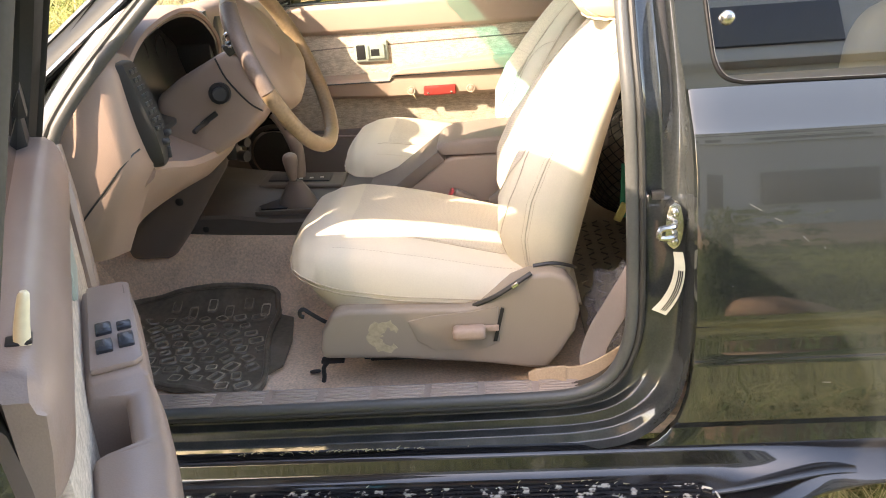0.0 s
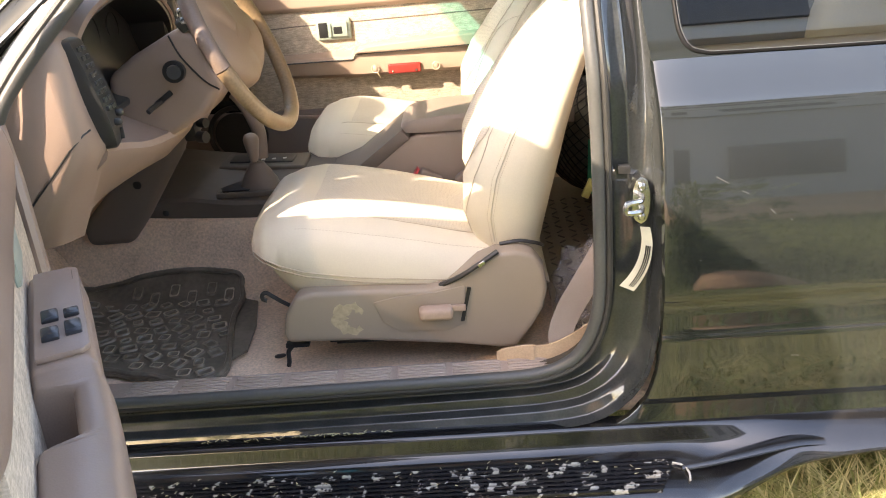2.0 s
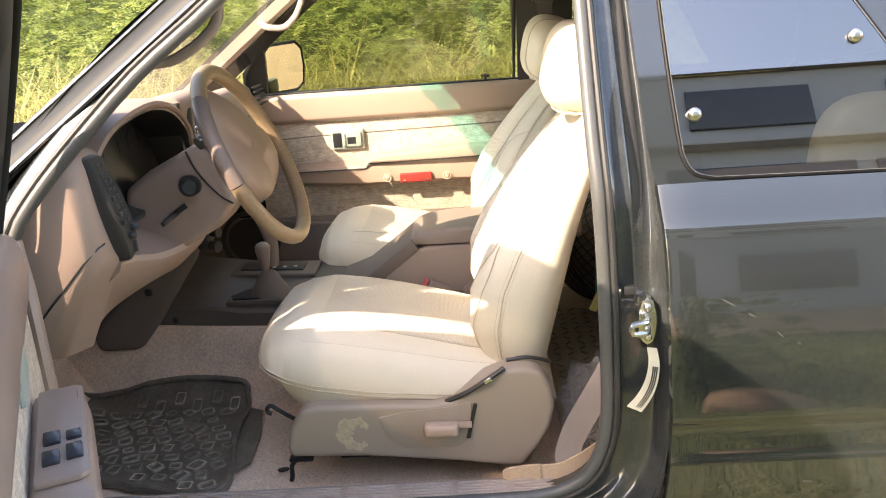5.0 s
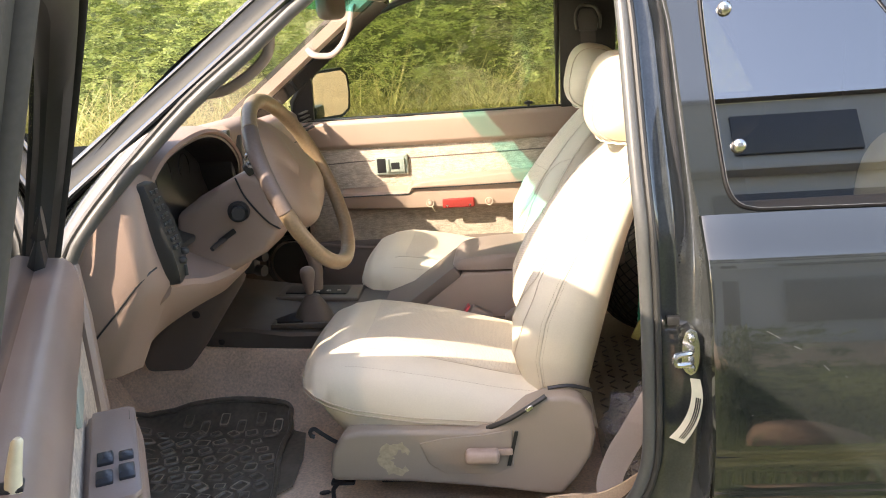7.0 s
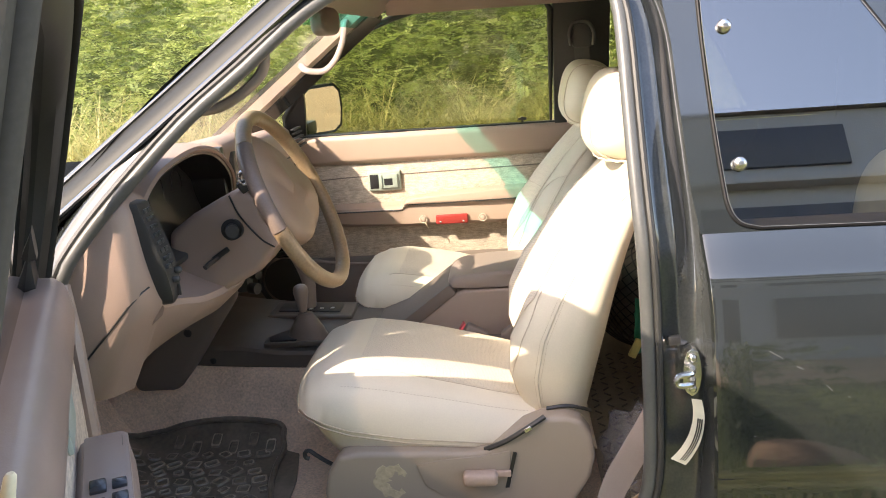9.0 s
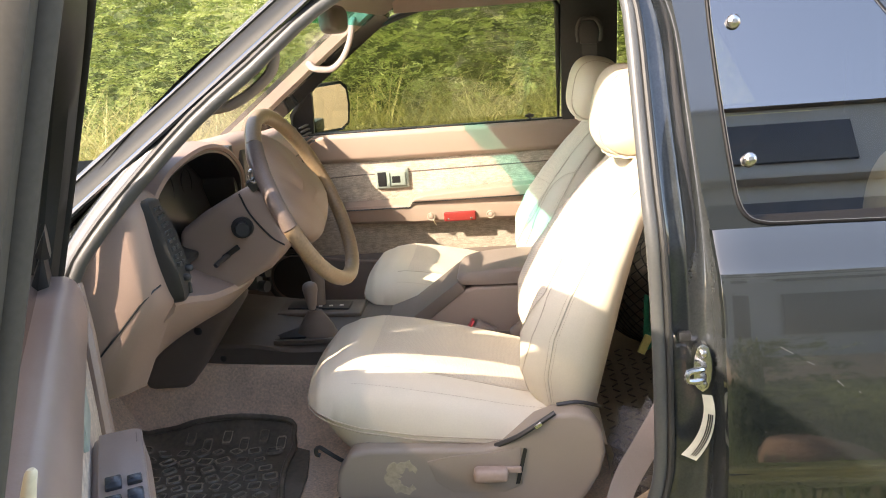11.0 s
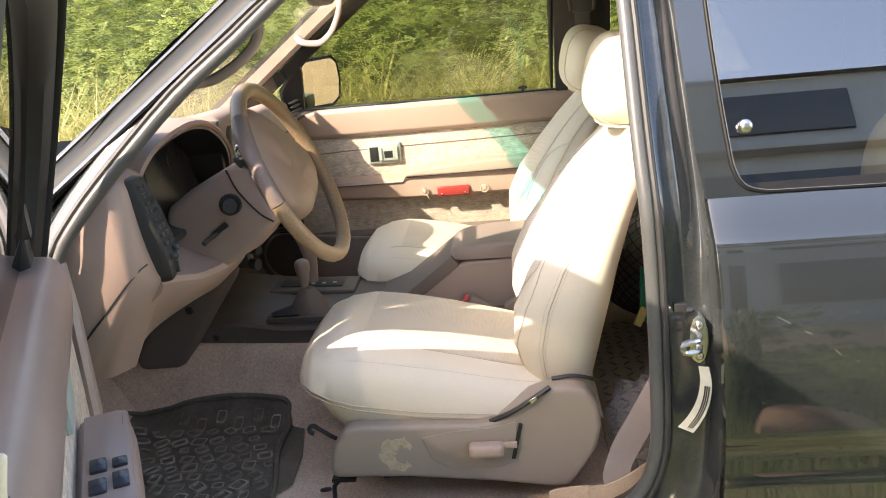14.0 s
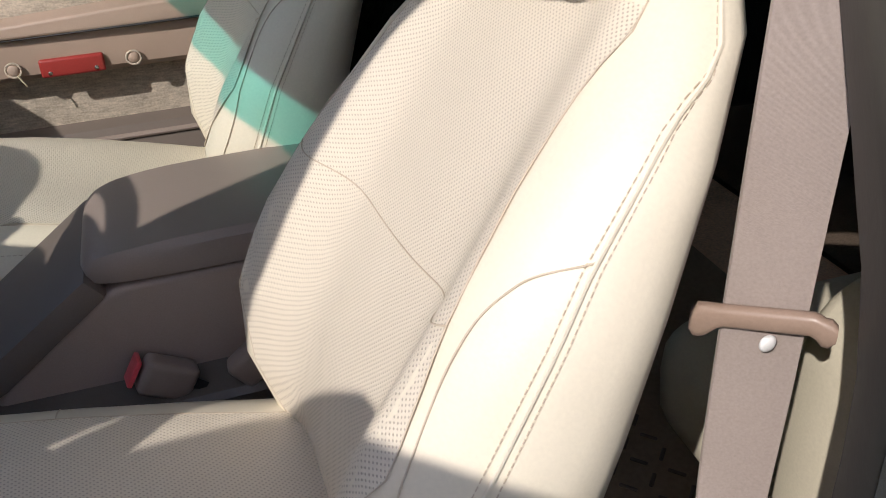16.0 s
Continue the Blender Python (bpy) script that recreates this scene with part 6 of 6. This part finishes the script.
# ---- things on the floor and behind the seats ----
mat = thing("floor_mat", "black rubber floor mat with raised lugs on the carpet", "floor mat", (-0.6, 1.95, 0.61))
MATRUB = material("dusty_rubber", (0.155, 0.13, 0.10), 0.34, vary=0.35, grain=90, bump=0.3, stains=0.7, scale=14, stain_color=(0.24, 0.20, 0.165))
LUGRUB = material("worn_lug_rubber", (0.40, 0.34, 0.26), 0.34, vary=0.5, grain=70, bump=0.3, stains=0.8, scale=11, stain_color=(0.09, 0.077, 0.064), per_object=0.35)
outline = crom([(-0.92, 2.081), (-0.83, 2.105), (-0.755, 2.116), (-0.694, 2.124), (-0.586, 2.128), (-0.48, 2.123), (-0.442, 2.115), (-0.438, 2.09), (-0.428, 2.05), (-0.43, 1.98), (-0.418, 1.88), (-0.398, 1.79), (-0.388, 1.72), (-0.398, 1.675), (-0.43, 1.655), (-0.48, 1.662), (-0.546, 1.695), (-0.6, 1.706), (-0.65, 1.728), (-0.75, 1.74), (-0.88, 1.75), (-0.94, 1.85), (-0.92, 2.081)], 3)[:-1]


def mz(x, y=1.9):
    """The floor under the mat: flat, up the toe board, and up the side of the tunnel."""
    toe = max(0.0, -0.76 - x) * 0.36
    side = 0.19 * lerp_table(2.17 - y, [(-0.012, 0.97), (0.003, 0.82), (0.02, 0.5), (0.055, 0.18), (0.10, 0.04), (0.15, 0.0)])
    return 0.603 + max(toe, side)


sheet_rows = [[(-0.66 + (x + 0.66) * k, 1.93 + (y - 1.93) * k) for x, y in outline] for k in (0.02, 0.3, 0.55, 0.75, 0.9, 1.0)]
sheet = loft([[(x, y, mz(x, y) + 0.008) for x, y in row] for row in sheet_rows] + [[(x, y, mz(x, y)) for x, y in outline]], caps=False)
part("sheet", sheet, MATRUB, mat)
part("raised_rim", tube([(x * 0.985 - 0.0105, 1.95 + (y - 1.95) * 0.975, mz(x, y) + 0.012) for x, y in outline], 0.007, 8, True), MATRUB, mat, "raised rim")
part("tongue", loft([[(-0.46, 2.10, z), (-0.425, 2.06, z), (-0.394, 2.045, z), (-0.382, 1.98, z), (-0.371, 1.918, z), (-0.366, 1.80, z), (-0.392, 1.765, z), (-0.43, 1.80, z)] for z in (0.603, 0.6085)]), MATRUB, mat)


def lug_mesh():
    bm = bmesh.new()
    ring = lambda sx, sy, z: [bm.verts.new((sx * x, sy * y, z)) for x, y in ((1, 0.72), (0.72, 1), (-0.72, 1), (-1, 0.72), (-1, -0.72), (-0.72, -1), (0.72, -1), (1, -0.72))]
    a, b, c, d = ring(0.0210, 0.0180, 0), ring(0.0192, 0.0162, 0.0044), ring(0.0150, 0.0120, 0.0044), ring(0.0132, 0.0102, 0.0004)
    for p, q in ((a, b), (b, c), (c, d)):
        for i in range(8):
            bm.faces.new((p[i], p[(i + 1) % 8], q[(i + 1) % 8], q[i])).material_index = 0 if q is c else 1
    bm.faces.new(d).material_index = 1
    me = bpy.data.meshes.new("lug")
    finish(bm).to_mesh(me)
    bm.free()
    me.materials.append(LUGRUB)
    me.materials.append(MATRUB)
    return me


lug = lug_mesh()
rg = random.Random(11)
for j in range(10):
    for i in range(12):
        x = -0.435 - i * 0.047 - (0.0235 if j % 2 else 0)
        y = 1.705 + j * 0.0415
        if x < -0.88 or y > 2.06 or (x > -0.46 and y > 1.93) or (y < 1.77 and x < -0.60) or (y < 1.73 and x < -0.50):
            continue
        ob = new("lug", lug)
        ob.parent = mat
        ob.matrix_parent_inverse = Matrix.Translation(-mat.location)
        ob.matrix_basis = pose(x + rg.uniform(-0.002, 0.002), y, mz(x, y) + 0.0085, 0, 0 if x > -0.76 else 19.8, 24 + rg.uniform(-38, 38)) @ Matrix.Diagonal((rg.uniform(0.58, 1.0), rg.uniform(0.65, 1.1), rg.uniform(0.7, 1.3), 1))
for i in range(6):
    ob = new("bar_lug", lug)
    ob.parent = mat
    ob.matrix_parent_inverse = Matrix.Translation(-mat.location)
    ob.matrix_basis = pose(-0.470 - i * 0.048, 2.066 + (0.022 if i % 2 else 0), mz(-0.5, 2.066 + (0.022 if i % 2 else 0)) + 0.0095, 17, 0, 4) @ Matrix.Diagonal((0.62, 1.5, 0.8, 1))

# belt: strap down the pillar, its tongue, and the loose loop at the floor
belt = thing("seat_belt", "taupe woven seat belt hanging beside the pillar with its latch", "seat belt", (0.38, 1.67, 1.2))
WEB = material("belt_webbing", (0.33, 0.275, 0.245), 0.75, vary=0.15, grain=500, bump=0.6)


def webbing(m):
    nt = m.node_tree
    co = nt.nodes.new("ShaderNodeTexCoord")
    wv = nt.nodes.new("ShaderNodeTexWave")
    wv.bands_direction = "Z"
    wv.inputs["Scale"].default_value = 620
    wv.inputs["Distortion"].default_value = 0.15
    nt.links.new(co.outputs["Object"], wv.inputs["Vector"])
    bp = nt.nodes.new("ShaderNodeBump")
    bp.inputs["Strength"].default_value, bp.inputs["Distance"].default_value = 0.35, 0.0003
    nt.links.new(wv.outputs["Fac"], bp.inputs["Height"])
    nt.links.new(bp.outputs[0], nt.nodes["Principled BSDF"].inputs["Normal"])


webbing(WEB)
# centre of the strap, and half its width as a vector
STRAP = [((0.470, 1.762, 1.62), (0.0190, -0.016, 0)), ((0.460, 1.755, 1.45), (0.0190, -0.016, 0)), ((0.454, 1.750, 1.30), (0.0190, -0.016, 0)), ((0.4535, 1.750, 1.18), (0.0190, -0.016, 0)), ((0.452, 1.748, 1.06), (0.0190, -0.016, 0)), ((0.448, 1.742, 0.95), (0.020, -0.012, 0)),
         ((0.428, 1.708, 0.87), (0.022, -0.004, -0.003)), ((0.376, 1.655, 0.80), (0.025, 0.002, -0.010)), ((0.338, 1.635, 0.745), (0.023, 0.002, -0.014)), ((0.319, 1.622, 0.70), (0.026, 0.004, 0.0)), ((0.331, 1.618, 0.668), (0.024, 0.004, 0.011)), ((0.354, 1.620, 0.655), (0.018, 0.006, 0.014))]
flat = crom([(*c, *h) for c, h in STRAP], 4)
secs = []
for r in flat:
    c, h = Vector(r[:3]), Vector(r[3:])
    n = Vector((0, 0.0012, 0)) if abs(h.x) > 0.012 else Vector((0.0005, 0, 0.0014))
    secs.append([c - h - n, c - n, c + h - n, c + h + n, c + n, c - h + n])
part("strap", loft(secs), WEB, belt, "taupe webbing strap")
TC, TH = Vector((0.446, 1.743, 1.1265)), Vector((0.029, -0.033, 0.0085))
secs = []
for u in np.linspace(-1, 1, 25):
    lo, hi = max(0, (-u - 0.55) / 0.45), max(0, (u - 0.7) / 0.3)
    half = (0.0078 + 0.005 * min(1, lo * 2) + 0.002 * min(1, hi * 2)) * (1 - max(0, (abs(u) - 0.9) / 0.1) ** 2 * 0.45)
    drop = 0.0045 * min(1, lo * 2) + 0.006 * min(1, hi * 2)
    secs.append([TC + TH * u + Vector((-0.0036, -0.0042, 0)) * math.copysign(abs(math.cos(a)) ** 0.7, math.cos(a)) + Vector((0, 0, half * math.copysign(abs(math.sin(a)) ** 0.7, math.sin(a)) - drop)) for a in np.linspace(0, 2 * math.pi, 16, endpoint=False)])
TANBROWN = material("tan_brown_plastic", (0.30, 0.215, 0.165), 0.38, vary=0.1, grain=400, bump=0.15)
tongue = part("tongue", loft(secs), TANBROWN, belt, "tan plastic latch tongue")
part("stop_button", blob(TC + Vector((0.003, -0.006, -0.016)), (0.0060, 0.003, 0.0060), 0.9, 16, 8), material("pale_button", (0.8, 0.8, 0.78), 0.35), belt, "white stop button")
loop_rows = []
for x, y, z, h in crom([(0.190, 1.618, 0.652, 0.016), (0.205, 1.612, 0.656, 0.022), (0.235, 1.606, 0.661, 0.024), (0.262, 1.602, 0.663, 0.026), (0.268, 1.606, 0.664, 0.020), (0.30, 1.603, 0.667, 0.022), (0.34, 1.612, 0.680, 0.022), (0.385, 1.632, 0.700, 0.020)], 3):
    loop_rows.append([(x, y - 0.006, z - h), (x, y, z + h), (x, y + 0.003, z + h + 0.001), (x, y + 0.012, z - h)])
part("floor_loop", loft(loop_rows), material("faded_belt", (0.52, 0.38, 0.25), 0.8, vary=0.2, grain=300, bump=0.4), belt, "sun-faded tan end of the belt")

whole("rubber_scrap", blob((-0.284, 1.765, 0.607), (0.013, 0.006, 0.004), 0.8, 14, 8, pose(0, 0, 0, 0, 0, 12)), DARK, "small black scrap lying on the carpet", "scrap")

# plastic bag
bag = bmesh.new()
bmesh.ops.create_icosphere(bag, subdivisions=4, radius=1)
for vtx in bag.verts:
    n = vtx.co.normalized()
    k = 1 + 0.35 * noise.noise(n * 3.1) + 0.30 * abs(noise.noise(n * 6.3)) + 0.10 * abs(noise.noise(n * 15.1))
    vtx.co = Vector((n.x * 0.065, n.y * 0.09, n.z * 0.095)) * k + Vector((0.40, 1.80, 0.70))
FILM = bpy.data.materials.new("clear_film")
FILM.use_nodes = True
FILM.node_tree.nodes["Principled BSDF"].inputs["Alpha"].default_value = 0.24
FILM.node_tree.nodes["Principled BSDF"].inputs["Base Color"].default_value = (0.34, 0.36, 0.42, 1)
FILM.node_tree.nodes["Principled BSDF"].inputs["Roughness"].default_value = 0.1
whole("plastic_bag", bag, FILM, "crumpled clear plastic bag behind the seat", "plastic bag", sharp=25)
# patterned rubber sheet on the rear floor
rear = thing("rear_floor_mat", "brown tread-plate rubber mat on the rear floor", "floor mat", (0.6, 2.3, 0.6))
PLATE = material("brown_rubber", (0.36, 0.29, 0.21), 0.6, vary=0.2, stains=0.3)
part("sheet", box((0.66, 2.25, 0.604), (0.66, 1.15, 0.01), 0.003), PLATE, rear)
tm = bpy.data.meshes.new("tread")
b2 = box((0, 0, 0), (0.034, 0.007, 0.006), 0.002, 1)
finish(b2).to_mesh(tm)
b2.free()
tm.materials.append(BROWN)
for i in range(9):
    for j in range(24):
        ob = new("tread", tm)
        ob.parent = rear
        ob.matrix_parent_inverse = Matrix.Translation(-rear.location)
        ob.matrix_basis = pose(0.36 + i * 0.036, 1.78 + j * 0.036, 0.6105, 0, 0, 48 if (i + j) % 2 else -48) @ Matrix.Diagonal((0.72, 0.8, 0.6, 1))
# the seat cream again, darkened in colour for the shade behind the seats
JUMPCREAM = material("shade_toned_cream", (0.62, 0.57, 0.44), 0.5, vary=0.08, grain=350, bump=0.12)
jump = thing("jump_seat", "folded cream jump seat in the rear of the cab", "car seat", (0.85, 1.9, 0.62))
part("seat_back", blob((0.99, 1.80, 1.10), (0.17, 0.055, 0.235), 0.5, 28, 16), JUMPCREAM, jump, "upright cream back pad")
part("side_pad", blob((0.70, 1.80, 0.90), (0.13, 0.055, 0.17), 0.45, 28, 16), JUMPCREAM, jump, "cream side pad")
part("seat_pad", blob((0.80, 1.93, 0.80), (0.22, 0.17, 0.07), 0.45, 28, 14), JUMPCREAM, jump)
part("inner_panel", prism([(0.47, 0.66), (0.47, 1.235), (1.2, 1.235), (1.2, 0.6), (0.55, 0.6)], 1.655, 1.672, "y", 0.004), TAN, truck, "tan inner quarter trim")
part("screw_cap", blob((0.50, 1.654, 1.13), (0.007, 0.003, 0.007), 1, 10, 6), WHITE, truck)
# net of odds and ends on the floor behind the passenger seat
sack = thing("net_sack", "black mesh sack with a green and yellow cord", "sack", (0.60, 2.66, 0.61))
SACKC, SACKR = Vector((0.60, 2.66, 0.795)), Vector((0.20, 0.19, 0.185))


def sack_at(a, h, out=1.0):
    """A point on the sack: turn a, height h from -1 to 1, with sagging folds."""
    k = math.sqrt(max(0.0, 1 - abs(h) ** 2.6)) * (1 + 0.05 * math.sin(5 * a + 2 * h)) * out
    return (SACKC.x + SACKR.x * k * math.cos(a), SACKC.y + SACKR.y * k * math.sin(a), SACKC.z + SACKR.z * h)


part("sack_body", loft([[sack_at(a, h) for a in np.linspace(0, 2 * math.pi, 40, endpoint=False)] for h in np.linspace(-0.99, 0.99, 18)]), material("sack_contents", (0.24, 0.215, 0.175), 0.8, vary=0.4, grain=40, bump=0.4, stains=0.7, scale=12, stain_color=(0.08, 0.075, 0.065)), sack, "olive-brown contents of the sack")
NETGREY = material("net_cord", (0.05, 0.05, 0.047), 0.6)
for sg in (-1, 1):
    for k in range(34):
        a0 = 2 * math.pi * k / 34
        part("mesh_cord", tube([sack_at(a0 + sg * 1.1 * h, h, 1.012) for h in np.linspace(-0.9, 0.9, 20)], 0.0017, 4), NETGREY, sack)
part("cord", tube([(0.47, 2.25, 0.90), (0.465, 2.22, 0.86), (0.46, 2.2, 0.80), (0.475, 2.23, 0.775), (0.49, 2.36, 0.775), (0.50, 2.50, 0.78)], 0.012, 6, False, 0.4, 4), material("green_cloth", (0.03, 0.30, 0.17), 0.7), sack, "green cloth strip")
part("cord_end", box((0.452, 2.17, 0.80), (0.02, 0.012, 0.05), 0.003, 2, pose(0, 0, 0, 0, 25, 0)), material("yellow_tag", (0.75, 0.68, 0.25), 0.5), sack, "yellow tag")
